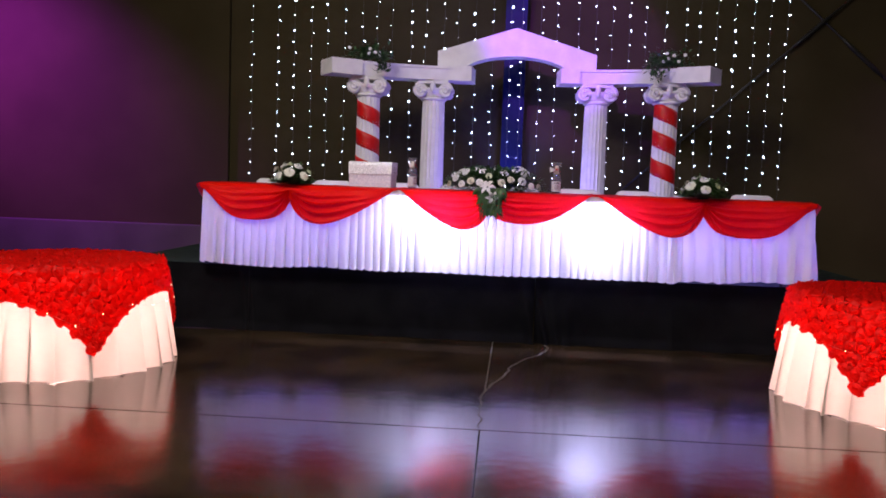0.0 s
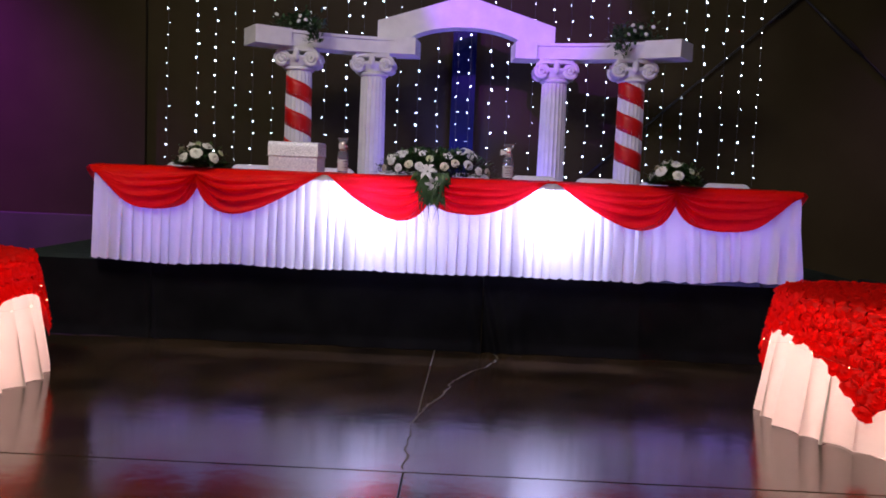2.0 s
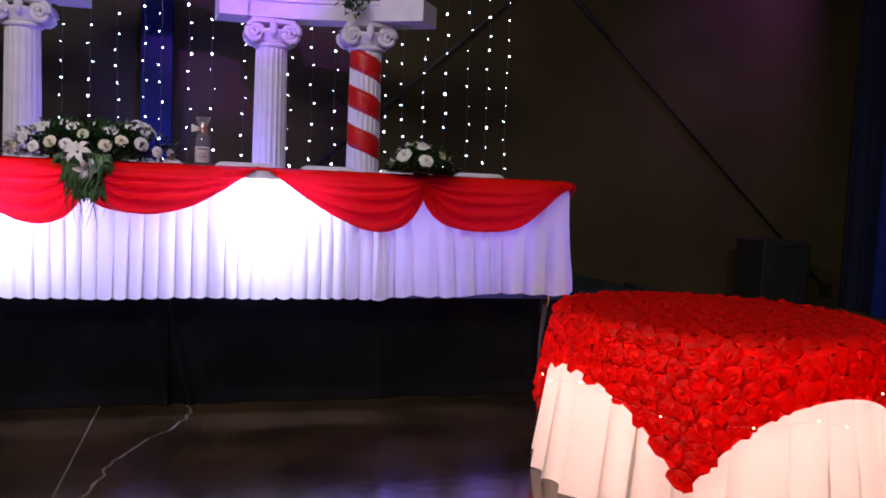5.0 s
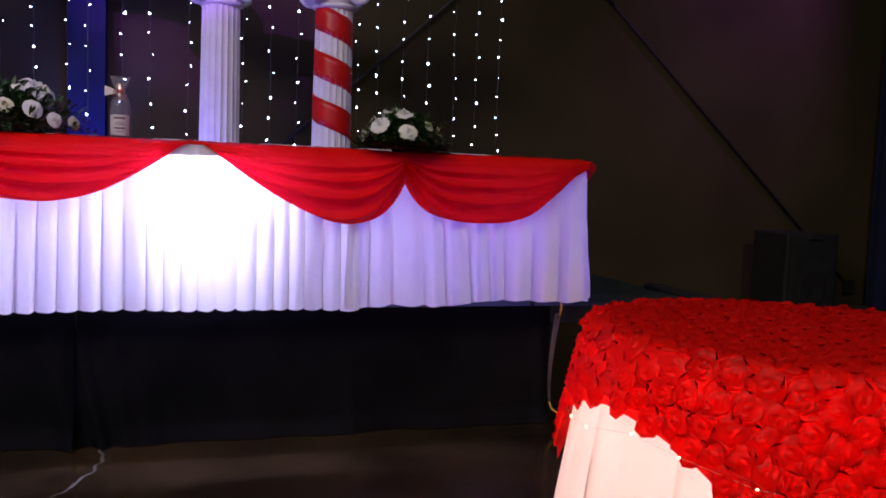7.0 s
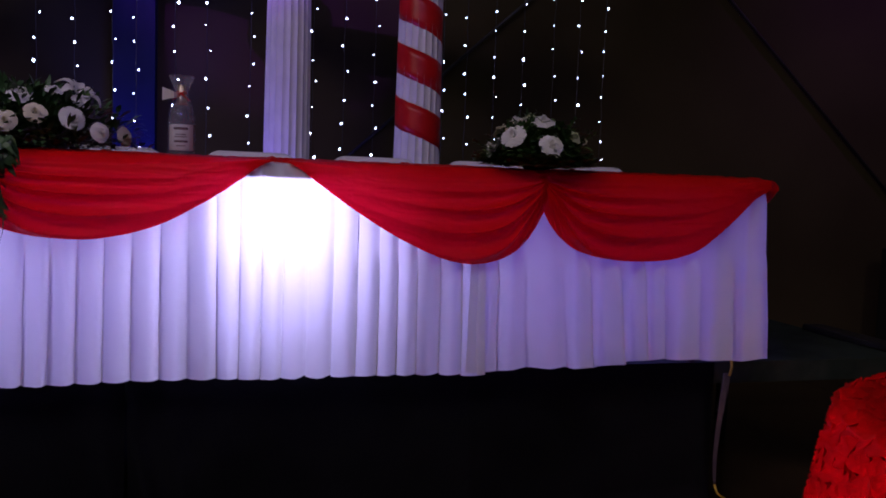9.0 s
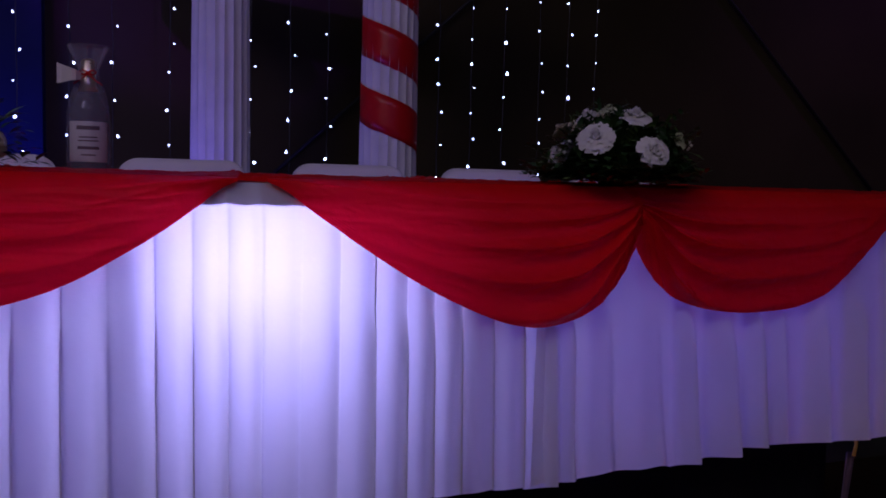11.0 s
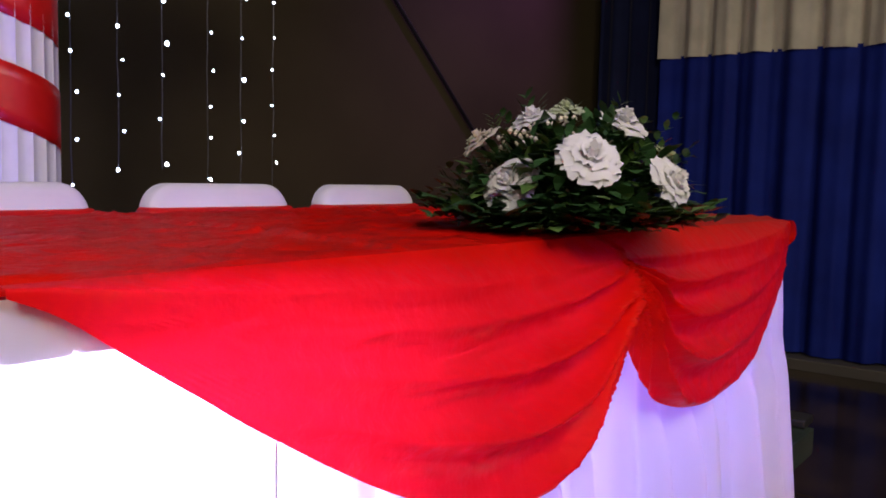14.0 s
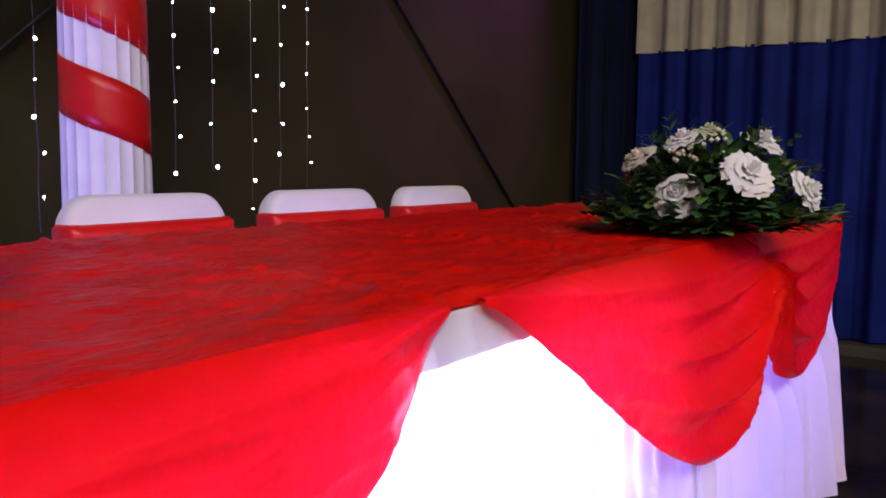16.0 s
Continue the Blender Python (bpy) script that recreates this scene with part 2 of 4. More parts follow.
def box(bm, x0, x1, y0, y1, z0, z1, bevel=0.0):
    made = bmesh.ops.create_cube(bm, size=1, matrix=Matrix.Translation(((x0 + x1) / 2, (y0 + y1) / 2, (z0 + z1) / 2)) @ Matrix.Diagonal((x1 - x0, y1 - y0, z1 - z0, 1)))
    if bevel:
        edges = list({e for v in made["verts"] for e in v.link_edges})
        bmesh.ops.bevel(bm, geom=edges, offset=bevel, segments=2, profile=0.6, affect="EDGES")
    return bm


def boxed(*a, bevel=0.0):
    return box(bmesh.new(), *a, bevel=bevel)


def tube(bm, path, radius, sides=8, caps=True):
    """A tube along points; radius is a number or one for each point."""
    rings = []
    path = [Vector(q) for q in path]
    for i, q in enumerate(path):
        d = (path[min(i + 1, len(path) - 1)] - path[max(i - 1, 0)]).normalized()
        up = Vector((0, 0, 1)) if abs(d.z) < 0.9 else Vector((1, 0, 0))
        a = d.cross(up).normalized()
        b = a.cross(d)
        r = radius[i] if isinstance(radius, (list, tuple)) else radius
        rings.append([bm.verts.new(q + r * (math.cos(2 * math.pi * k / sides) * a + math.sin(2 * math.pi * k / sides) * b)) for k in range(sides)])
    for p, q in zip(rings, rings[1:]):
        for k in range(sides):
            bm.faces.new((p[k], p[(k + 1) % sides], q[(k + 1) % sides], q[k]))
    if caps:
        bm.faces.new(rings[0][::-1])
        bm.faces.new(rings[-1])
    return bm


def lathe(bm, profile, sides=24, at=(0, 0, 0), shape=None):
    """A turned body from (radius, height) pairs; shape(angle, radius, height) may alter the radius."""
    rings = []
    for r, z in profile:
        rings.append([bm.verts.new((at[0] + (shape(2 * math.pi * k / sides, r, z) if shape else r) * math.cos(2 * math.pi * k / sides),
                                    at[1] + (shape(2 * math.pi * k / sides, r, z) if shape else r) * math.sin(2 * math.pi * k / sides), at[2] + z)) for k in range(sides)])
    for p, q in zip(rings, rings[1:]):
        for k in range(sides):
            bm.faces.new((p[k], p[(k + 1) % sides], q[(k + 1) % sides], q[k]))
    bm.faces.new(rings[0][::-1])
    bm.faces.new(rings[-1])
    return bm


def grid(nu, nv, f, closed=False):
    verts = [f(i / (nu if closed else nu - 1), j / (nv - 1)) for j in range(nv) for i in range(nu)]
    last = nu if closed else nu - 1
    faces = [(j * nu + i, j * nu + (i + 1) % nu, (j + 1) * nu + (i + 1) % nu, (j + 1) * nu + i) for j in range(nv - 1) for i in range(last)]
    return verts, faces


def curve_through(points, x):
    """Smooth interpolation through (x, y) pairs."""
    for (x0, y0), (x1, y1) in zip(points, points[1:]):
        if x <= x1:
            i = points.index((x0, y0))
            xa, ya = points[max(i - 1, 0)]
            xb, yb = points[min(i + 2, len(points) - 1)]
            k = (x - x0) / (x1 - x0)
            m0 = (y1 - ya) / (x1 - xa) * (x1 - x0)
            m1 = (yb - y0) / (xb - x0) * (x1 - x0)
            return (2 * k ** 3 - 3 * k * k + 1) * y0 + (k ** 3 - 2 * k * k + k) * m0 + (3 * k * k - 2 * k ** 3) * y1 + (k ** 3 - k * k) * m1
    return points[-1][1]


def n1(x, y=0.0, z=0.0):
    return noise.noise(Vector((x, y, z)))


# ---- the hall ----
WEST, EAST, SOUTH, NORTH, TOP = -9.0, 7.75, -4.5, 10.5, 6.0
tagged(finish("ground", boxed(WEST - 0.3, EAST + 0.3, SOUTH - 0.3, NORTH + 0.3, -0.25, -0.03), JOINT), "dark sealant bed under the concrete slabs", "floor", kind="structure")
tagged(finish("ceiling", boxed(WEST - 0.3, EAST + 0.3, SOUTH - 0.3, NORTH + 0.3, TOP, TOP + 0.2), CEIL), "dark unlit hall ceiling", "ceiling", kind="structure")
tagged(finish("wall_north", boxed(-3.44, EAST, NORTH, NORTH + 0.25, -0.03, TOP), WALL), "brown painted wall behind the stage", "wall", kind="structure")
tagged(finish("wall_north_west", boxed(WEST, -3.444, NORTH - 0.06, NORTH + 0.25, -0.03, TOP), WALL), "brown painted wall washed with purple light", "wall", kind="structure")
tagged(finish("wall_east", boxed(EAST, EAST + 0.25, SOUTH, NORTH + 0.25, -0.03, TOP), WALL), "brown painted side wall behind the curtains", "wall", kind="structure")
tagged(finish("wall_west", boxed(WEST - 0.25, WEST, SOUTH, NORTH + 0.25, -0.03, TOP), WALL), "brown painted side wall", "wall", kind="structure")
tagged(finish("wall_south", boxed(WEST, EAST, SOUTH - 0.25, SOUTH, -0.03, TOP), WALL), "brown painted rear wall", "wall", kind="structure")
tagged(finish("dado", boxed(WEST, -3.30, NORTH - 0.15, NORTH - 0.062, -0.03, 0.76, bevel=0.01), DADO), "grey-brown ledge along the foot of the wall", "dado", kind="structure")

# floor slabs with open joints between them
floor = tagged(new("floor"), "glossy dark brown stained concrete floor", "floor", kind="structure")
for xa, xb, rows in ((WEST, -4.6, ((SOUTH, 0.1), (0.1, 4.66), (4.66, NORTH))), (-4.6, 0.0, ((SOUTH, 0.1), (0.1, 4.66))), (0.0, 4.6, ((SOUTH, 0.1), (0.1, 4.66))),
                     (-4.6, 4.6, ((4.66, NORTH),)), (4.6, EAST, ((SOUTH, 0.1), (0.1, 4.66), (4.66, NORTH)))):
    for ya, yb in rows:
        part("slab", boxed(xa + 0.004, xb - 0.004, ya + 0.004, yb - 0.004, -0.12, 0.0, bevel=0.003), FLOOR, floor)

# pale crack wandering from the stage towards the joint
CRACK_LINE = [(0.50, 7.40), (0.52, 7.16), (0.42, 6.86), (0.33, 6.74), (0.20, 6.42), (0.14, 6.05), (0.04, 5.72), (-0.01, 5.45), (-0.01, 5.2), (0.0, 4.70)]
verts, faces = [], []
for i in range(120):
    k = i / 119 * (len(CRACK_LINE) - 1)
    a, b = CRACK_LINE[int(min(k, len(CRACK_LINE) - 1.001))], CRACK_LINE[int(min(k, len(CRACK_LINE) - 1.001)) + 1]
    fr = k - int(min(k, len(CRACK_LINE) - 1.001))
    x, y = a[0] + (b[0] - a[0]) * fr + 0.028 * n1(i * 0.31, 4), a[1] + (b[1] - a[1]) * fr
    w = 0.003 + 0.007 * abs(n1(i * 0.23, 9)) + 0.003 * (1 - i / 119)
    verts += [(x - w, y, 0.001), (x + w, y + 0.3 * w, 0.001)]
    if i:
        faces.append((2 * i - 2, 2 * i - 1, 2 * i + 1, 2 * i))
raw("crack", verts, faces, CRACK, floor, "pale filled crack in the concrete", False)
raw("old_joint", [(0.034, 7.4, 0.0008), (0.042, 7.4, 0.0008), (0.012, 5.6, 0.0008), (0.006, 5.6, 0.0008)], [(0, 1, 2, 3)], CRACK, floor, "pale worn joint line", False)

# wall bracing and steel post
def rod(label, a, b, r):
    brace = thing("brace_rod", pose(*a), label, "brace", "wall bracing")
    v = Vector(b) - Vector(a)
    part("rod", tube(bmesh.new(), [(0, 0, 0), v * 0.5, v], r, 8), STEEL_BLACK, brace, smooth=True)
    for q in (Vector((0, 0, 0)), v):
        part("anchor_plate", boxed(q.x - 0.07, q.x + 0.07, q.y - 0.015, NORTH - a[1] + 0.005, q.z - 0.07, q.z + 0.07, bevel=0.004), STEEL_BLACK, brace)
    part("turnbuckle", tube(bmesh.new(), [v * 0.46, v * 0.48, v * 0.52, v * 0.54], [r * 1.1, r * 2, r * 2, r * 1.1], 8), STEEL_BLACK, brace, smooth=True)


rod("black diagonal bracing rod on the wall", (7.45, NORTH - 0.02, 0.28), (1.16, NORTH - 0.02, 5.88), 0.014)
rod("black diagonal bracing rod crossing the wall", (0.95, NORTH - 0.05, 0.86), (6.45, NORTH - 0.05, 5.9), 0.012)
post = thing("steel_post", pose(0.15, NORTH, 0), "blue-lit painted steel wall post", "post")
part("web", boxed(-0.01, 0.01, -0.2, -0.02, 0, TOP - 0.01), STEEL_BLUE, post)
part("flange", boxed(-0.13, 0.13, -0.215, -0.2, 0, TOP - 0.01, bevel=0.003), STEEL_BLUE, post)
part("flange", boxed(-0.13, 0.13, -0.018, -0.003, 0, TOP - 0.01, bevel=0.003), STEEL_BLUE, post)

# curtains on the east wall
def curtain(name, label, x, y0, y1, z0, z1, mat, depth, wave, group, seed):
    def f(u, v):
        y = y0 + (y1 - y0) * u
        z = z1 + (z0 - z1) * v
        ph = 2 * math.pi * (y / wave + 0.35 * n1(y * 1.3, seed))
        amp = depth * (0.55 + 0.45 * v) * (0.75 + 0.5 * n1(y * 0.8, seed + 3))
        return (x + amp * math.sin(ph) + 0.35 * amp * math.sin(2.3 * ph + 1) + 0.01 * n1(y * 3, z * 2, seed), y + 0.25 * amp * math.cos(ph), z + 0.012 * n1(y * 2.5, seed) * v)
    ob = thing(name, pose(0, 0, 0), label, "curtain", group)
    count = max(1, round(abs(y1 - y0) / 1.5))
    for p in range(count):
        v, fc = grid(int(abs(y1 - y0) / count / 0.018), 14, lambda u, v: f((p + u) / count, v))
        raw("panel", v, fc, mat, ob)
    return ob


curtain("curtain", "deep blue pleated hall curtain", 7.46, 9.74, 3.2, 0.10, 2.475, NAVY, 0.062, 0.29, "side curtains", 2)
curtain("curtain_valance", "beige pleated curtain top above the blue", 7.445, 9.75, 3.2, 2.455, 5.2, BEIGE, 0.062, 0.29, "side curtains", 2)
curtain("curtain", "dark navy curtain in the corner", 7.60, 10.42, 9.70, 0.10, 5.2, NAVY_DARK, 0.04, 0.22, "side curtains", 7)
rail = thing("curtain_rail", pose(7.5, 0, 5.22), "black curtain rail on the side wall", "curtain rail")
part("rail", tube(bmesh.new(), [(0, 3.0, 0), (0, 10.45, 0)], 0.02, 8), STEEL_BLACK, rail)
for yy in (3.2, 5.6, 8.0, 10.3):
    part("bracket", boxed(-0.015, 0.245, yy - 0.015, yy + 0.015, -0.015, 0.015), STEEL_BLACK, rail)
tagged(finish("kerb", boxed(7.30, EAST, 2.0, NORTH - 0.01, -0.01, 0.085, bevel=0.012), DADO), "low plinth under the curtains", "plinth", kind="structure")

# ---- stage ----
STAGE_W, STAGE_E, STAGE_S, STAGE_N, DECK = -3.45, 3.60, 7.40, 9.98, 0.60
stage = thing("stage", pose(0, 0, 0), "low platform stage with dark green carpet", "stage")
for i in range(6):
    xa = STAGE_W + (STAGE_E - STAGE_W) * i / 6
    xb = STAGE_W + (STAGE_E - STAGE_W) * (i + 1) / 6
    for ya, yb in ((STAGE_S, 8.69), (8.69, STAGE_N)):
        part("deck_panel", boxed(xa + 0.002, xb - 0.002, ya + 0.002, yb - 0.002, DECK - 0.09, DECK, bevel=0.004), STAGE_CARPET, stage)
for lx in [STAGE_W + 0.05 + (STAGE_E - STAGE_W - 0.1) * i / 6 for i in range(7)]:
    for ly in (STAGE_S + 0.08, 8.69, STAGE_N - 0.06):
        part("leg", boxed(lx - 0.025, lx + 0.025, ly - 0.025, ly + 0.025, 0, DECK - 0.09), STEEL_BLACK, stage)


def drape(name, label, x0, x1, y, seed, folds):
    def f(u, v):
        x = x0 + (x1 - x0) * u
        z = (DECK - 0.004) * (1 - v) + 0.004
        d = 0.006 * n1(x * 5, seed) * v + 0.014 * n1(x * 1.7, z * 2, seed) * v
        for fx, w, a in folds:
            d += a * math.exp(-((x - fx - 0.10 * (v - 0.5) * a / 0.05) / w) ** 2) * (0.3 + 0.7 * v)
        d += 0.05 * max(0, v - 0.88) / 0.12 * (0.5 + n1(x * 3, seed))
        return (x, y - 0.004 - max(d, -0.002), z)
    t = thing(name, pose(0, 0, 0), label, "stage skirt", "stage skirting")
    count = max(2, round((x1 - x0) / 1.1))
    for p in range(count):
        v, fc = grid(int((x1 - x0) / count / 0.014), 26, lambda u, v: f((p + u) / count, v))
        raw("cloth_panel", v, fc, BLACK_CLOTH, t)
    return t


drape("stage_skirt", "black cloth stage skirting hanging to the floor", STAGE_W, -2.205, STAGE_S, 1, [(-2.24, 0.02, 0.02)])
drape("stage_skirt", "black cloth stage skirting hanging to the floor", -2.20, 0.39, STAGE_S, 2, [(-2.17, 0.02, 0.02), (0.33, 0.05, 0.06)])
drape("stage_skirt", "black cloth stage skirting with a bunched fold", 0.40, 2.62, STAGE_S, 3, [(0.44, 0.03, 0.07), (0.56, 0.05, 0.045), (0.68, 0.05, 0.025), (1.6, 0.02, 0.012), (2.58, 0.03, 0.03)])
strap = thing("hanging_strap", pose(2.62, 7.31, 0), "dark lilac ribbon strap knotted to a yellow cord", "ribbon")
v, f = grid(4, 22, lambda u, v: (0.004 - 0.030 * math.sin(v * 2.4) + (u - 0.5) * (0.034 - 0.022 * v), -0.006 * math.sin(v * 5) + 0.006 * math.sin(u * 3.1), 0.575 - 0.455 * v))
band = raw("band", v, f, LILAC, strap, "dark lilac ribbon")
band.modifiers.new("thick", "SOLIDIFY").thickness = 0.002
part("cord", tube(bmesh.new(), [(0.015, 0, 0.655), (0.020, -0.004, 0.60), (0.010, -0.006, 0.565)], 0.005, 8), YELLOW, strap, "yellow plastic cord", True)
part("cord", tube(bmesh.new(), [(-0.022, 0, 0.125), (-0.008, -0.004, 0.09), (0.05, -0.006, 0.05), (0.11, -0.02, 0.018), (0.20, -0.05, 0.007)], 0.0045, 8), YELLOW, strap, "yellow plastic cord", True)
tagged(finish("ledge_bar", boxed(3.55, 3.66, 7.42, 8.05, 0.602, 0.632, bevel=0.008), STEEL_BLACK), "black rubber bar lying on the stage edge", "rubber bar")

# loudspeaker on the floor by the wall
spk = thing("loudspeaker", pose(6.36, 10.02, 0), "large black loudspeaker cabinet standing by the wall", "loudspeaker")
part("cabinet", boxed(-0.29, 0.29, -0.22, 0.25, 0.0, 0.86, bevel=0.02), BLACK_PLASTIC, spk)
part("grille", boxed(-0.25, 0.25, -0.235, -0.222, 0.05, 0.80, bevel=0.004), STEEL_BLACK, spk)
part("woofer", lathe(bmesh.new(), [(0.16, 0), (0.165, 0.008), (0.14, 0.010), (0.05, 0.004)], 20), BLACK_PLASTIC, spk).matrix_basis = pose(0, -0.236, 0.36, 90, 0, 0)
part("handle", tube(bmesh.new(), [(-0.08, -0.236, 0.82), (-0.06, -0.255, 0.82), (0.06, -0.255, 0.82), (0.08, -0.236, 0.82)], 0.008, 6), STEEL_BLACK, spk)

# ---- head table ----
TX0, TX1, TY0, TY1, TZ = -2.60, 2.73, 7.30, 8.04, 1.325


def folding_table(cx, length):
    t = thing("folding_table", pose(cx, (TY0 + TY1) / 2, DECK), "white plastic folding table under the cloths", "table", "head tables")
    h, w = TZ - DECK, (TY1 - TY0) / 2
    part("tabletop", boxed(-length / 2, length / 2, -w, w, h - 0.05, h, bevel=0.006), PLASTIC_WHITE, t)
    for s in (-1, 1):
        for k in (-1, 1):
            part("leg", tube(bmesh.new(), [(s * (length / 2 - 0.2), k * (w - 0.12), 0), (s * (length / 2 - 0.25), k * (w - 0.14), h - 0.05)], 0.014, 8), STEEL_BLACK, t)


for i in range(3):
    ln = (TX1 - TX0) / 3
    folding_table(TX0 + ln * (i + 0.5), ln)

# pleated white skirt: west end, front and east end
FRONT = TX1 - TX0


def skirt_path(s):
    """The point and outward normal at s metres along the skirt, which starts at the back of the west end."""
    d = TY1 - TY0
    if s < d:
        return TX0, TY1 - s, -1, 0
    if s < d + FRONT:
        return TX0 + s - d, TY0, 0, -1
    return TX1, TY0 + s - d - FRONT, 1, 0


def skirt(name, label, s0, s1, spacing, seed, loose):
    def f(u, v):
        s = s0 + (s1 - s0) * u
        x, y, nx, ny = skirt_path(s)
        d = TY1 - TY0
        for c, sx in ((d, -1), (d + FRONT, 1)):
            if abs(s - c) < 0.10:
                k = (s - c) / 0.10
                ang = (k + 1) * math.pi / 4
                nx, ny = (-math.cos(ang), -math.sin(ang)) if sx < 0 else (math.sin(ang), -math.cos(ang))
        q = s / spacing + 0.55 * n1(s * 2.6, seed) + 0.25 * n1(s * 7.0, seed + 2)
        ph = 2 * math.pi * q
        fold = 0.5 + 0.5 * math.sin(ph + 0.5 * math.sin(ph))
        deep = (0.007 + 0.040 * v ** 0.65) * (1 + 0.8 * loose) * (0.65 + 0.7 * n1(q * 0.37, seed + 5))
        flare = 0.018 * v + loose * 0.05 * v * v * (0.4 + n1(s * 2.3, seed + 2))
        wob = 0.008 * n1(s * 7, v * 3, seed + 8) * v
        off = 0.006 + deep * fold + flare + wob
        room = 0.026 + 0.35 * max(0.0, v - 0.40)
        off *= min(1.0, 0.05 + v * 14)
        off = off if off < 0.7 * room else room * (1 - 0.3 * math.exp(-(off - 0.7 * room) / (0.3 * room)))
        sway = loose * 0.11 * v ** 1.5 * n1(s * 2.4, 3.3, seed) + 0.006 * v * n1(q * 0.9, 1, seed)
        hem = 0.613 + 0.03 * min(1.0, max(0.0, (x - 1.6) / 0.9)) + 0.018 * n1(s * 1.9, seed + 11) + 0.016 * (fold - 0.5) + loose * (0.035 * n1(s * 3.1, seed + 1) + 0.012)
        head = TZ - 0.014 + sum(0.0155 * math.exp(-((x - a) / 0.13) ** 4) for a in APEXES)
        z = head + (hem - head) * v
        lat = (1 - 0.55 * loose) * spacing * 0.19 * (0.85 + 0.9 * n1(q * 0.41, seed + 6)) * math.sin(ph + 1.2) * min(1, 0.35 + 3 * v)
        sway += lat if abs(s - d) > 0.12 and abs(s - d - FRONT) > 0.12 else lat * 0.3
        return (x - ny * sway + nx * off, y + nx * sway + ny * off, z)
    t = thing(name, pose(0, 0, 0), label, "table skirt", "head table skirts")
    panels = max(2, round((s1 - s0) / 1.2))
    for p in range(panels):
        v, fc = grid(int((s1 - s0) / panels / 0.0055), 22, lambda u, v: f((p + u) / panels, v))
        raw("pleated_panel", v, fc, WHITE_CLOTH, t)
    return t


D0 = TY1 - TY0
CUSPS, APEXES = (-1.80, -0.03, 1.79), (-0.845, 0.872)
skirt("table_skirt", "white pleated table skirt glowing from lamps behind it", 0.02, D0 + 4.18, 0.078, 3, 0.15)
skirt("table_skirt", "white pleated table skirt hanging loosely at the table end", D0 + 4.16, 2 * D0 + FRONT - 0.02, 0.115, 21, 0.9)

# red overlay: sheet on top with swags along the front
INNER = [(0, 1.185), (0.03, 1.135), (0.07, 1.085), (0.13, 1.040), (0.20, 1.014), (0.30, 1.004), (0.42, 1.026), (0.60, 1.098), (0.77, 1.190), (0.90, 1.272), (0.96, 1.312), (1, 1.329)]
SHALLOW = [(0, 1.180), (0.05, 1.12), (0.15, 1.085), (0.30, 1.070), (0.42, 1.074), (0.60, 1.115), (0.77, 1.195), (0.90, 1.272), (0.96, 1.312), (1, 1.329)]
END = [(0, 1.195), (0.03, 1.148), (0.07, 1.102), (0.14, 1.058), (0.25, 1.030), (0.40, 1.020), (0.56, 1.032), (0.68, 1.075), (0.80, 1.165), (0.91, 1.255), (1, 1.300)]


def swag(bv, bf, cusp, tip, profile, seed):
    nu, nv, base = 150, 84, len(bv)
    span, way = abs(tip - cusp), 1 if tip > cusp else -1
    top, knot = TZ + 0.012, TZ - 0.02
    for j in range(nv):
        for i in range(nu):
            u = (i / (nu - 1)) ** 1.6
            v = j / (nv - 1)
            dx = u * span
            drop = top - curve_through(profile, u)
            z = top - drop * v
            # folds fan out from the knot as garlands and fade towards the tip
            reach = (drop + 0.01) * (1 - math.exp(-dx / 0.075)) + 0.006
            g = max(0.0, knot - z) / reach
            ph = 2 * math.pi * (4.8 * math.log(1 + 1.5 * min(g, 2.4)) + 0.22 * n1(u * 2.2, seed))
            ridge = max(0.0, 1.02 - math.sqrt(math.sin(ph * 0.5) ** 2 + 0.03)) ** 1.1
            strong = max(0.0, math.exp(-(u / 0.5) ** 2) - 0.07) * min(1.0, dx / 0.06 + 0.2)
            uneven = 0.7 + 0.6 * n1(g * 1.4, seed + 3)
            fold = 0.115 * strong * ridge * uneven * min(1, g * 3.5) * min(1, drop / 0.1) * (1 - 0.97 * math.exp(-(dx / 0.15) ** 2) * max(0.0, v - 0.25) / 0.75) * (1 - 0.75 * max(0.0, (v - 0.86) / 0.14) ** 1.5)
            belly = (0.014 * math.sin(math.pi * min(1, v * 0.8)) + 0.008 * v) * min(1, drop / 0.2)
            crumple = (0.0032 * n1(u * 9 + seed, z * 18) + 0.003 * (1 - abs(n1(u * 7 + z * 9, z * 45 - 4 * u, seed))) ** 5) * min(1, v * 3) * min(1, drop / 0.1)
            y = TY0 - 0.030 * min(1, v * 7 + 0.1) * min(1, drop / 0.10) - 0.010 * (1 - math.exp(-v * 14)) - fold - belly - crumple
            near = math.exp(-(dx / 0.05) ** 2)
            y -= 0.016 * near * math.exp(-((z - 1.25) / 0.05) ** 2)
            x = cusp + way * dx - way * 0.018 * near * max(0.0, 1 - v * 1.15)
            bv.append((x, y, z))
    for j in range(nv - 1):
        for i in range(nu - 1):
            q = (base + j * nu + i, base + j * nu + i + 1, base + (j + 1) * nu + i + 1, base + (j + 1) * nu + i)
            bf.append(q if tip > cusp else q[::-1])


overlay = thing("table_overlay", pose(0, 0, 0), "red crushed satin overlay draped in swags over the head table", "tablecloth")
RIDGES = (-2.05, -1.38, -0.85, -0.2, 0.35, 0.87, 1.36, 1.95)


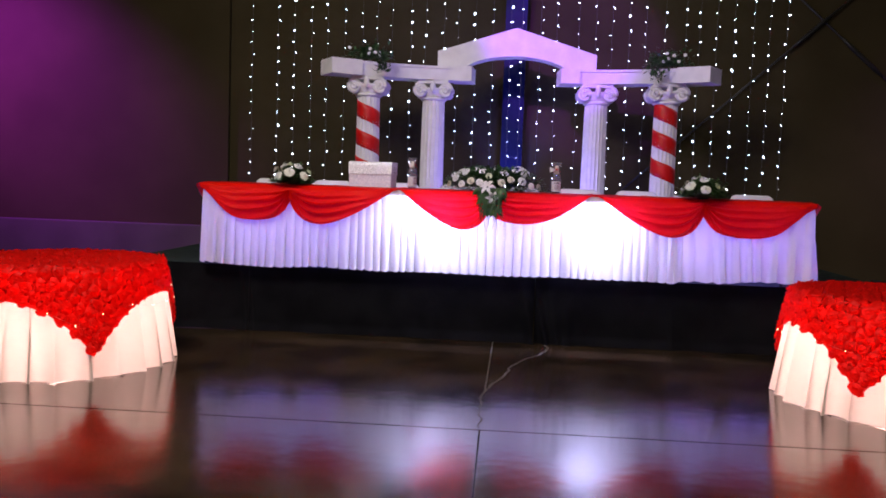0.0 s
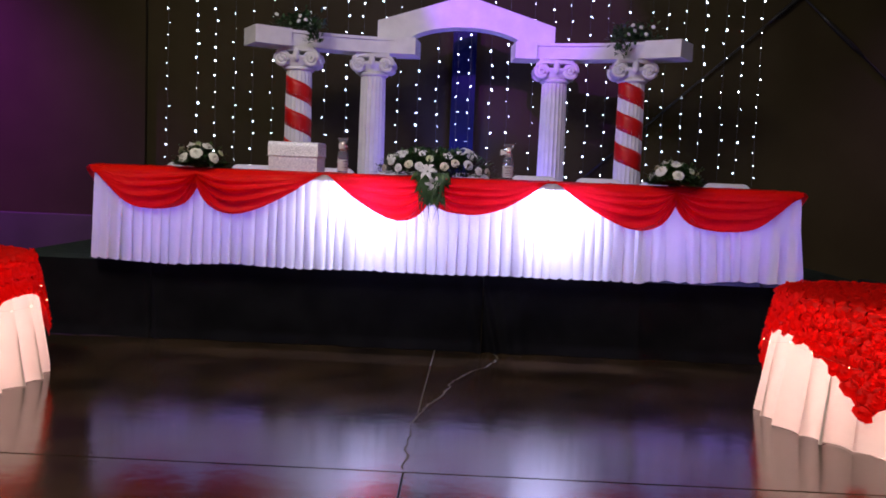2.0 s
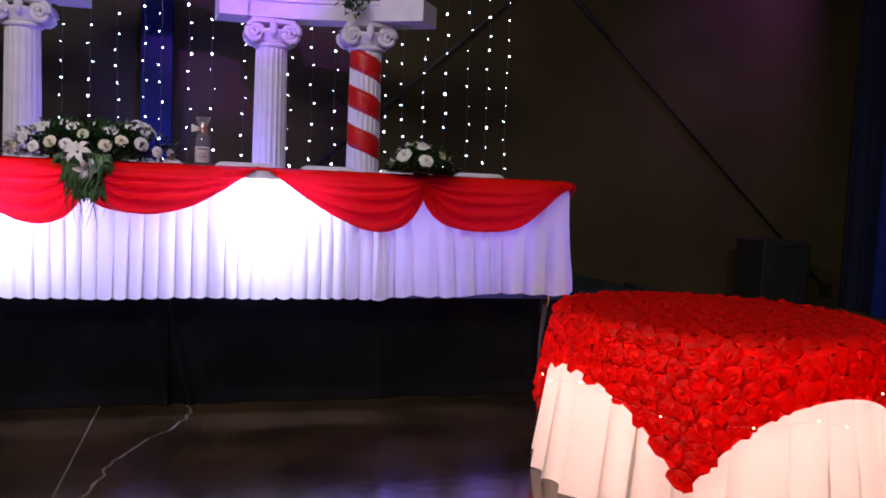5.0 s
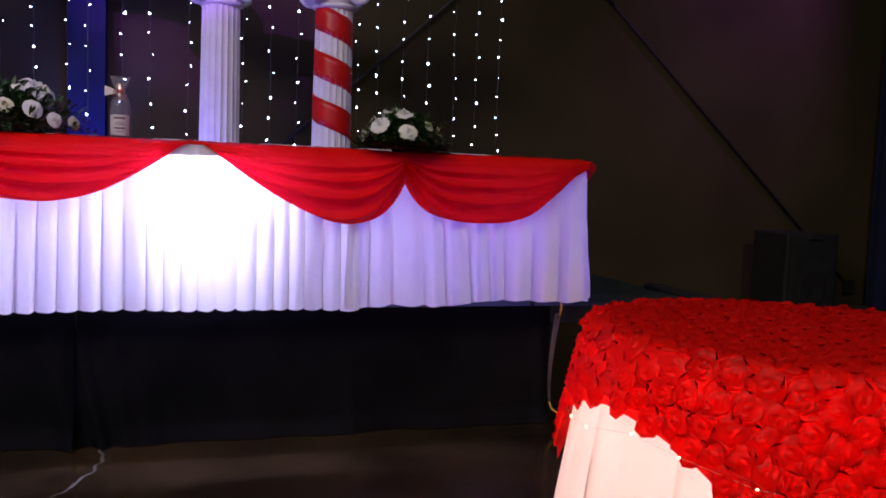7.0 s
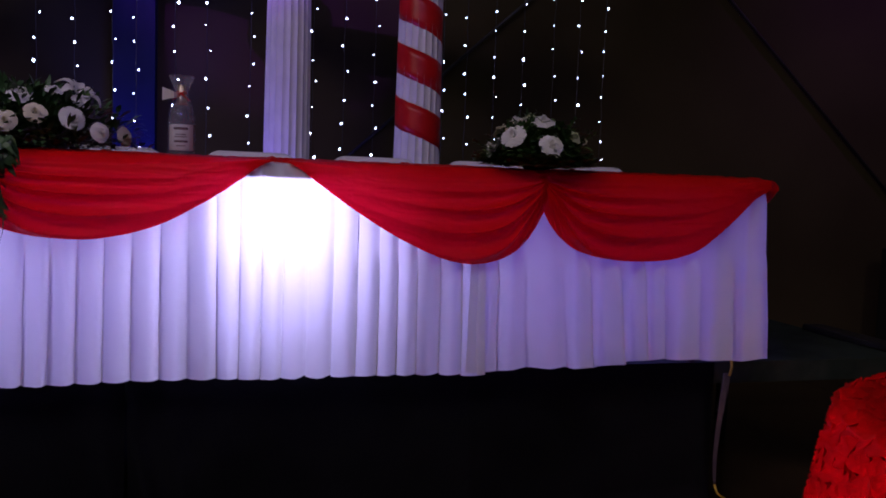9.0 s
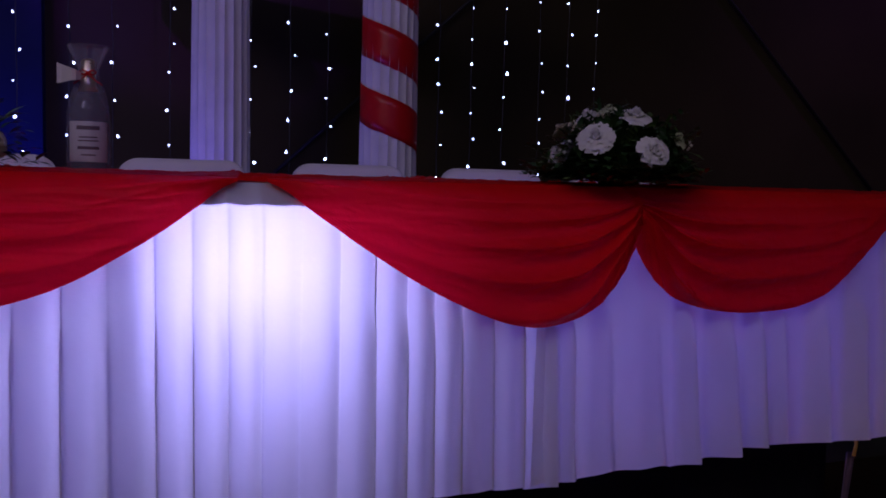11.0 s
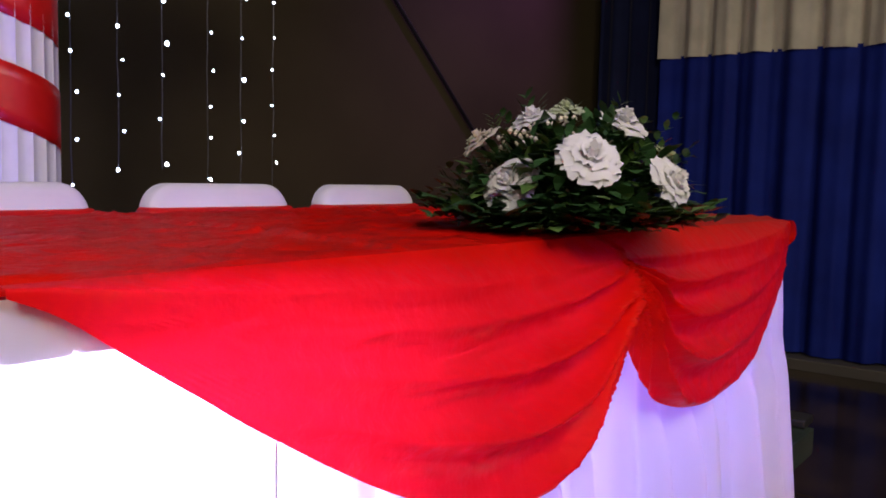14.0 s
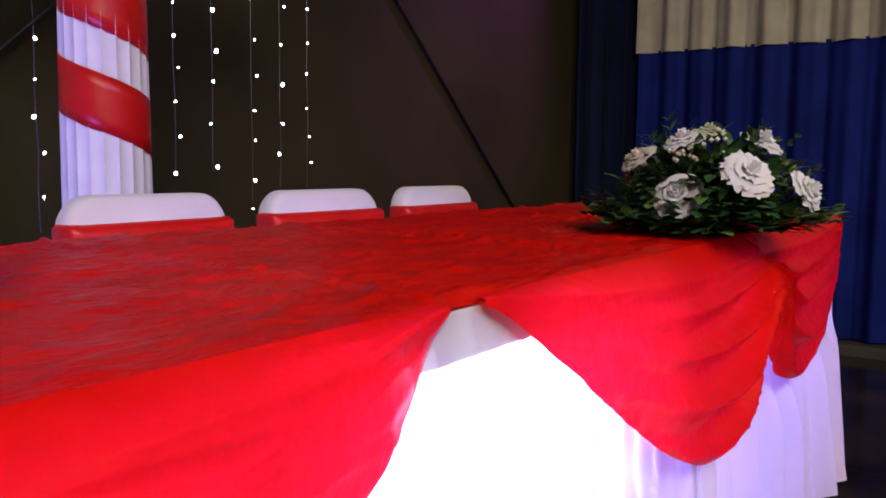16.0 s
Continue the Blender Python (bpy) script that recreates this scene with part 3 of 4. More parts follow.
def top_sheet(u, v):
    x = TX0 - 0.03 + (FRONT + 0.042) * u
    y0 = TY0 - 0.0035 + sum(0.005 * math.exp(-((x - a) / 0.070) ** 4) for a in APEXES)
    y = y0 + (TY1 + 0.018 - y0) * v
    z = TZ + 0.012 + 0.0025 * n1(x * 4, y * 9) + 0.0065 * (1 - abs(n1(x * 5.5 + y * 3, y * 15 - x * 2, 4))) ** 4 + 0.0035 * (1 - abs(n1(x * 13 - y * 6, y * 33 + x * 4, 9))) ** 4
    for r in RIDGES:
        z += 0.006 * math.exp(-((x - r - 0.07 * (y - 7.6) - 0.01 * n1(y * 5, r)) / 0.007) ** 2)
    for r in (7.56, 7.80):
        z += 0.003 * math.exp(-((y - r - 0.012 * n1(x * 2, r)) / 0.006) ** 2)
    edge = min(u, 1 - u) * (FRONT + 0.042)
    z -= 0.012 * math.exp(-edge / 0.012)
    z = TZ + 0.012 + (z - TZ - 0.012) * min(1.0, (y - TY0 + 0.0035) / 0.02)
    z -= sum(0.0095 * math.exp(-((x - a) / 0.080) ** 4) for a in APEXES) * math.exp(-max(0.0, y - y0) / 0.03)
    return (x, y, max(z, TZ + 0.0022))


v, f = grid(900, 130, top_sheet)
raw("top_sheet", v, f, RED_TOP_SHADED, overlay)
for cusp, tip, prof, sd in ((CUSPS[0], TX0 - 0.03, END, 1), (CUSPS[0], APEXES[0] - 0.012, INNER, 2), (CUSPS[1], APEXES[0] + 0.012, INNER, 3),
                            (CUSPS[1], APEXES[1] - 0.03, SHALLOW, 4), (CUSPS[2], APEXES[1] + 0.03, INNER, 5), (CUSPS[2], TX1 + 0.012, END, 6)):
    bv, bf = [], []
    swag(bv, bf, cusp, tip, prof, sd)
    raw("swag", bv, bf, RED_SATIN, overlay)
for side, xe in ((-1, TX0 - 0.03), (1, TX1 + 0.012)):
    def end_drop(u, v, side=side, xe=xe):
        y = TY0 - 0.03 + (TY1 - TY0 + 0.05) * u
        low = 0.045 + 0.16 * math.sin(math.pi * u) ** 0.8 + 0.01 * n1(y * 6, side)
        return (xe + side * (0.03 * math.sin(math.pi * min(1, v * 0.8)) + 0.01 * n1(y * 8, v * 3)), y, TZ + 0.010 - low * v)
    v, f = grid(40, 12, end_drop)
    raw("end_drop", v, f, RED_SATIN, overlay)
v, f = grid(200, 8, lambda u, v: (TX0 - 0.03 + (FRONT + 0.042) * u, TY1 + 0.02 + 0.02 * v + 0.012 * math.sin(u * 160) * v, TZ + 0.012 - 0.2 * v))
raw("back_drop", v, f, RED_SATIN, overlay)

# lamps that hang under the head table
for lx in (-0.50, 0.88):
    par = thing("flood_lamp", pose(lx, 7.66, TZ - 0.05), "small black flood lamp hung under the head table", "lamp", "table floods")
    part("housing", boxed(-0.12, 0.12, 0.0, 0.05, -0.17, -0.06, bevel=0.01), STEEL_BLACK, par)
    part("bracket", boxed(-0.02, 0.02, 0.02, 0.04, -0.06, 0.0), STEEL_BLACK, par)

# ---- chairs ----


def rounded_slab(w, d, z0, z1, r, lean=0.0, n=8, puff=0.0):
    """An upright slab with rounded top corners, d thick, that leans back."""
    outline = [(-w / 2, z0), (w / 2, z0)]
    for i in range(n + 1):
        a = math.pi / 2 * i / n
        outline.append((w / 2 - r + r * math.cos(a), z1 - r + r * math.sin(a)))
    for i in range(n + 1):
        a = math.pi / 2 + math.pi / 2 * i / n
        outline.append((-w / 2 + r + r * math.cos(a), z1 - r + r * math.sin(a)))
    bm = bmesh.new()
    layers = []
    for y, inset in ((-d / 2, 0.018), (-d / 2 + 0.01, 0.004), (-d / 4, 0), (d / 4, 0), (d / 2 - 0.01, 0.004), (d / 2, 0.018)):
        layers.append([bm.verts.new((x * (1 - 2 * inset / w), y + lean * (z - z0), z - inset * (z - z0) / (z1 - z0))) for x, z in outline])
    m = len(outline)
    for a, b in zip(layers, layers[1:]):
        for i in range(m):
            bm.faces.new((a[i], a[(i + 1) % m], b[(i + 1) % m], b[i]))
    bm.faces.new(layers[0])
    bm.faces.new(layers[-1][::-1])
    bmesh.ops.recalc_face_normals(bm, faces=bm.faces)
    return bm


def covered_chair(m):
    c = thing("chair", m, "white covered banquet chair with a red sash", "chair", "chairs behind the head table")
    part("back_cover", rounded_slab(0.43, 0.075, 0.40, 0.788, 0.075, 0.10), CHAIR_WHITE, c, "white stretch cover", True)
    sash = part("sash", rounded_slab(0.445, 0.093, 0.50, 0.730, 0.012, 0.10), RIBBON, c, "red satin sash", True)
    part("seat_cover", boxed(-0.21, 0.21, -0.42, -0.02, 0.40, 0.46, bevel=0.02), CHAIR_WHITE, c, "white stretch cover", True)
    v, f = grid(64, 6, lambda u, v: ((0.215 + 0.03 * v + 0.006 * math.sin(40 * u * math.pi) * v) * max(-1, min(1, 1.35 * math.cos(2 * math.pi * u))), -0.2 + (0.235 + 0.02 * v) * max(-1, min(1, 1.35 * math.sin(2 * math.pi * u))), 0.42 - 0.415 * v), True)
    raw("cover_skirt", v, f, CHAIR_WHITE, c, "white hanging cover")
    bm = bmesh.new()
    for s in (-1, 1):
        tube(bm, [(s * 0.02, 0.07, 0.60), (s * 0.09, 0.12, 0.64), (s * 0.13, 0.12, 0.58), (s * 0.02, 0.08, 0.60), (s * 0.06, 0.11, 0.44)], 0.018, 6)
    part("bow", bm, RIBBON, sash, "red satin bow", True)
    return c


chair0 = covered_chair(pose(2.55, 8.48, DECK, 0, 0, 2))
for cx, turn in ((1.985, -2), (1.415, 1), (0.83, 0), (0.23, 3), (-0.37, -1), (-0.99, 2), (-1.69, 0), (-2.28, -3)):
    copy_thing(chair0, pose(cx, 8.48 + 0.01 * turn / 3, DECK, 0, 0, turn))

# ---- colonnade ----


def fluted_column(x, y, ribbon_at=None, group="colonnade"):
    c = thing("column", pose(x, y, DECK), "white fluted ionic column" + (" wound with red ribbon" if ribbon_at else " beside the arch"), "column", group)
    h = 2.335 - DECK
    part("base", lathe(bmesh.new(), [(0.20, 0), (0.20, 0.05), (0.185, 0.06), (0.19, 0.085), (0.18, 0.11), (0.15, 0.125), (0.145, 0.15)], 32), PLASTER, c, smooth=False)
    flutes = 20

    def flute(a, r, z):
        s = abs(math.sin(a * flutes / 2))
        return r - 0.007 * s ** 0.8
    prof = [(0.136 - 0.012 * (i / 12) ** 1.6, 0.15 + (h - 0.15) * i / 12) for i in range(13)]
    part("shaft", lathe(bmesh.new(), prof, flutes * 8, shape=flute), PLASTER, c)
    part("neck_ring", lathe(bmesh.new(), [(0.128, h - 0.015), (0.145, h - 0.008), (0.148, h + 0.005), (0.140, h + 0.018), (0.125, h + 0.022)], 32), PLASTER, c, smooth=True)
    bm = lathe(bmesh.new(), [(0.125, h + 0.02), (0.13, h + 0.04), (0.15, h + 0.07), (0.175, h + 0.10), (0.18, h + 0.12)], 32)
    bell = part("bell", bm, PLASTER, c, smooth=True)
    for s in (-1, 1):
        for k in (-1, 1):
            bm = bmesh.new()
            pts, rad = [], []
            for i in range(34):
                a = i / 33 * 2 * math.pi * 2.1
                r = 0.078 * (1 - i / 36)
                pts.append((s * (0.135 + r * math.sin(a)), k * (0.13 + 0.012 * i / 33), h + 0.095 + r * math.cos(a)))
                rad.append(0.024 * (1 - 0.3 * i / 33))
            tube(bm, pts, rad, 6)
            part("volute", bm, PLASTER, bell, smooth=True)
        part("cushion", tube(bmesh.new(), [(s * 0.135, -0.13, h + 0.095), (s * 0.135, -0.05, h + 0.10), (s * 0.135, 0.05, h + 0.10), (s * 0.135, 0.13, h + 0.095)], [0.076, 0.058, 0.058, 0.076], 18), PLASTER, bell, smooth=True)
    part("abacus", boxed(-0.17, 0.17, -0.155, 0.155, h + 0.165, h + 0.205, bevel=0.008), PLASTER, c)
    part("leaf_ornament", lathe(bmesh.new(), [(0.004, 0.0), (0.022, 0.02), (0.034, 0.06), (0.028, 0.10), (0.006, 0.13)], 10), PLASTER, c, smooth=True).matrix_basis = pose(0, -0.165, h + 0.06)
    if ribbon_at:
        rise, wide = 0.302, 0.172
        nseg = 150
        zt, zb = ribbon_at

        def band(u, v):
            z = zt + (zb - zt) * u
            a = -math.pi / 2 - 2 * math.pi * (z - ribbon_phase) / rise
            r = 0.1350 - 0.0105 * max(0.0, z - 1.35)
            return (r * math.cos(a), r * math.sin(a), z - DECK + (v - 0.5) * wide + 0.004 * n1(u * 40, v * 3))
        v, f = grid(nseg, 5, band)
        part_ob = raw("ribbon", v, f, RIBBON, c, "red satin ribbon")
        sol = part_ob.modifiers.new("thick", "SOLIDIFY")
        sol.thickness = 0.002
    return c


ribbon_phase = 2.14
fluted_column(-1.45, 9.22, (2.27, 1.36))
ribbon_phase = 2.207
fluted_column(1.79, 9.23, (2.32, 1.44))
fluted_column(-0.75, 9.47)
fluted_column(1.066, 9.47)


def entablature(name_label, points, z0, z1, width):
    """A beam with end blocks along a curve in plan, with a small step at its top."""
    ob = thing("entablature", pose(0, 0, 0), name_label, "entablature", "colonnade beams")
    n = 24
    a, b, c = [Vector(q) for q in points]

    def at(u):
        return (1 - u) ** 2 * a + 2 * u * (1 - u) * b + u * u * c

    def ribbon_mesh(u0, u1, w0, w1, za, zb):
        bm = bmesh.new()
        rings = []
        for i in range(n + 1):
            u = u0 + (u1 - u0) * i / n
            q = at(u)
            d = (at(min(1, u + 0.01)) - at(max(0, u - 0.01))).normalized()
            nn = Vector((-d.y, d.x))
            rings.append([bm.verts.new((q.x + nn.x * w, q.y + nn.y * w, z)) for w, z in ((w0, za), (w1, za), (w1, zb), (w0, zb))])
        for p, q in zip(rings, rings[1:]):
            for k in range(4):
                bm.faces.new((p[k], p[(k + 1) % 4], q[(k + 1) % 4], q[k]))
        bm.faces.new(rings[0][::-1])
        bm.faces.new(rings[-1])
        bmesh.ops.recalc_face_normals(bm, faces=bm.faces)
        return bm
    part("beam", ribbon_mesh(0.02, 0.98, -width / 2, width / 2, z0, z1 - 0.028), PLASTER, ob)
    part("cap", ribbon_mesh(0.01, 0.99, -width / 2 - 0.015, width / 2 + 0.015, z1 - 0.028, z1), PLASTER, ob)
    part("end_block", ribbon_mesh(0.0, 0.19, -width / 2 - 0.035, width / 2 + 0.035, z0 - 0.006, z1 + 0.006), PLASTER, ob)
    part("end_block", ribbon_mesh(0.85, 1.0, -width / 2 - 0.035, width / 2 + 0.035, z0 - 0.006, z1 + 0.006), PLASTER, ob)
    return ob


entablature("white curved beam on two columns", ((-1.88, 8.98), (-1.05, 9.52), (-0.31, 9.45)), 2.541, 2.692, 0.27)
entablature("white curved beam on two columns", ((2.24, 8.98), (1.40, 9.52), (0.64, 9.45)), 2.541, 2.692, 0.27)

arch = thing("arch", pose(0, 9.47, 2.70), "white pediment arch resting on the beams", "arch")
n = 40
bm = bmesh.new()
layers = [[], []]
AX0, AX1, AP = -0.71, 1.04, 0.155
for side, y in enumerate((-0.11, 0.11)):
    for i in range(n + 1):
        x = AX0 + (AX1 - AX0) * i / n
        up = 0.16 + 0.275 * (1 - abs(x - AP) / ((AX1 - AX0) / 2))
        k = max(0.0, 1 - ((x - AP) / 0.545) ** 2)
        lo = 0.125 * k ** 0.75 if abs(x - AP) < 0.545 else 0.0
        layers[side].append((bm.verts.new((x, y, lo + 0.0)), bm.verts.new((x, y, up))))
for i in range(n):
    a, b = layers[0][i], layers[0][i + 1]
    c, d = layers[1][i], layers[1][i + 1]
    bm.faces.new((a[0], b[0], b[1], a[1]))
    bm.faces.new((c[1], d[1], d[0], c[0]))
    bm.faces.new((a[1], b[1], d[1], c[1]))
    bm.faces.new((c[0], d[0], b[0], a[0]))
bm.faces.new((layers[0][0][0], layers[0][0][1], layers[1][0][1], layers[1][0][0]))
bm.faces.new((layers[0][n][1], layers[0][n][0], layers[1][n][0], layers[1][n][1]))
bmesh.ops.recalc_face_normals(bm, faces=bm.faces)
part("pediment", bm, PLASTER, arch)

# ---- curtain of light strings ----
bulb_bm = bmesh.new()
bmesh.ops.create_icosphere(bulb_bm, subdivisions=1, radius=0.0052)
bulb_mesh = bpy.data.meshes.new("bulb")
bulb_bm.to_mesh(bulb_mesh)
bulb_mesh.materials.append(BULB)
dim_mesh = bulb_mesh.copy()
dim_mesh.materials.clear()
dim_mesh.materials.append(BULB_DIM)
LY = 9.67
rng = random.Random(5)
STRING_X = (-2.91, -2.60, -2.41, -2.21, -2.02, -1.82, -1.61, -1.44, -1.27, -1.05, -0.88, -0.67, -0.51, -0.31, -0.11, 0.09, 0.22, 0.43, 0.61, 0.86, 1.05, 1.23, 1.42, 1.61, 1.82,
            2.05, 2.20, 2.39, 2.58, 2.79, 2.97, 3.16)
BRIGHT = (-2.60, -2.41, -1.05, -0.31, -0.11, 0.09, 0.43, 1.42, 2.20, 2.58, 2.97)
for i, sx in enumerate(STRING_X):
    zb = 1.20 + rng.uniform(-0.10, 0.10) + (0.12 if sx > 2.2 else 0)
    s = thing("light_string", pose(sx, LY + rng.uniform(-0.015, 0.015), 0), "hanging string of cool white fairy lights", "light string", "light curtain")
    path = []
    z = 4.5
    while z > zb:
        path.append((0.008 * n1(z * 5, i), 0.006 * n1(z * 4, i + 9), z))
        z -= 0.07
    part("cord", tube(bmesh.new(), path, 0.0019, 4), CORD, s)
    z = zb + rng.uniform(0.0, 0.05)
    dimmer = sx not in BRIGHT
    while z < 4.3:
        b = new("bulb", dim_mesh if rng.random() < (0.62 if dimmer else 0.12) else bulb_mesh)
        b.parent = s
        sc = rng.choice((0.8, 0.9, 1.0, 1.1, 1.5)) * (0.85 if dimmer else 1.0)
        b.matrix_basis = pose(rng.uniform(-0.022, 0.022), -0.012, z, 0, 0, rng.uniform(0, 90)) @ Matrix.Diagonal((sc, sc, sc * 1.2, 1))
        z += 0.150 + rng.uniform(-0.03, 0.03)
rod_top = thing("light_rail", pose(0, LY, 4.5), "thin black rail carrying the light curtain", "rail")
part("rail", tube(bmesh.new(), [(-3.2, 0, 0), (3.4, 0, 0)], 0.015, 8), STEEL_BLACK, rod_top)
for xx in (-3.0, 0.1, 3.2):
    part("hanger", tube(bmesh.new(), [(xx, 0, 0), (xx, 0, 1.5)], 0.006, 6), STEEL_BLACK, rod_top)

# ---- flowers ----


def rose_mesh(seed, mat, r=0.042, ruffled=False):
    """A rose as rings of cupped petals round a closed heart; a ruffled one has more and wavier petals."""
    rg = random.Random(seed)
    verts, faces = [], []
    rings = ((3, 0.20, 0.10), (4, 0.36, 0.30), (5, 0.56, 0.55), (6, 0.80, 0.85), (7, 1.0, 1.15)) if not ruffled else ((4, 0.25, 0.15), (5, 0.45, 0.40), (6, 0.68, 0.70), (7, 0.88, 0.95), (8, 1.0, 1.2))
    nu, nv = 6, 5
    for ring, (petals, size, lean) in enumerate(rings):
        for p in range(petals):
            a0 = 2 * math.pi * (p + 0.43 * ring) / petals + rg.uniform(-0.12, 0.12)
            half = math.pi / petals * 1.35
            rr, ln = r * size * rg.uniform(0.92, 1.08), lean + rg.uniform(-0.10, 0.10)
            base = len(verts)
            for j in range(nv):
                v = j / (nv - 1)
                for i in range(nu):
                    u = i / (nu - 1) * 2 - 1
                    a = a0 + u * half * math.sin(math.pi * (0.18 + 0.55 * v))
                    out = 0.10 * r + rr * (0.25 * v + 0.75 * v * math.sin(min(1.45, ln * (0.35 + 0.75 * v))) ** 0.8)
                    z = r * (0.95 - 0.10 * ring) * math.sin(v * 1.5) * math.cos(ln * 0.55) - 0.16 * r * v ** 4 * ln - 0.08 * r * u * u * v
                    if ruffled:
                        z += 0.05 * r * math.sin(u * 5 + p * 2.1) * v * v
                        out *= 1 + 0.06 * math.sin(u * 7 + p) * v
                    verts.append((out * math.cos(a), out * math.sin(a), z - 0.30 * r))
            for j in range(nv - 1):
                for i in range(nu - 1):
                    faces.append((base + j * nu + i, base + j * nu + i + 1, base + (j + 1) * nu + i + 1, base + (j + 1) * nu + i))
    me = bpy.data.meshes.new("rose")
    me.from_pydata(verts, [], faces)
    me.polygons.foreach_set("use_smooth", [True] * len(me.polygons))
    me.materials.append(mat)
    return me


ROSES = [rose_mesh(1, PETAL), rose_mesh(2, PETAL), rose_mesh(3, PETAL, ruffled=True), rose_mesh(4, PETAL_CREAM), rose_mesh(5, PETAL_GREEN, ruffled=True)]


def lily_mesh():
    verts, faces = [], []
    for p in range(6):
        a = 2 * math.pi * p / 6
        base = len(verts)
        for j in range(8):
            v = j / 7
            w = 0.022 * math.sin(math.pi * (0.08 + 0.92 * v)) ** 0.8
            rad, z = 0.01 + 0.085 * v, 0.06 * v - 0.075 * v ** 3
            for u in (-1, 0, 1):
                ca, sa = math.cos(a), math.sin(a)
                verts.append((rad * ca - u * w * sa, rad * sa + u * w * ca, z + (0.008 if u else 0)))
        for j in range(7):
            for i in range(2):
                faces.append((base + j * 3 + i, base + j * 3 + i + 1, base + (j + 1) * 3 + i + 1, base + (j + 1) * 3 + i))
    me = bpy.data.meshes.new("lily")
    me.from_pydata(verts, [], faces)
    me.polygons.foreach_set("use_smooth", [True] * len(me.polygons))
    me.materials.append(PETAL)
    return me


LILY = lily_mesh()


def add_leaf(verts, faces, at, d, length, width, up=Vector((0, 0, 1)), bend=0.25):
    d = d.normalized()
    side = d.cross(up)
    side = side.normalized() if side.length > 0.05 else Vector((1, 0, 0))
    nrm = side.cross(d)
    base = len(verts)
    verts.append(tuple(at))
    for k, w in ((0.3, 0.8), (0.62, 0.9)):
        c = at + d * length * k - nrm * length * bend * k * k
        for s in (-1, 1):
            verts.append(tuple(c + side * (s * width * w / 2) + nrm * width * 0.15))
    verts.append(tuple(at + d * length - nrm * length * bend))
    faces.extend([(base, base + 2, base + 1), (base + 1, base + 2, base + 4, base + 3), (base + 3, base + 4, base + 5)])


def on_face(normal):
    return Vector(normal).to_track_quat("Z", "Y").to_matrix().to_4x4()


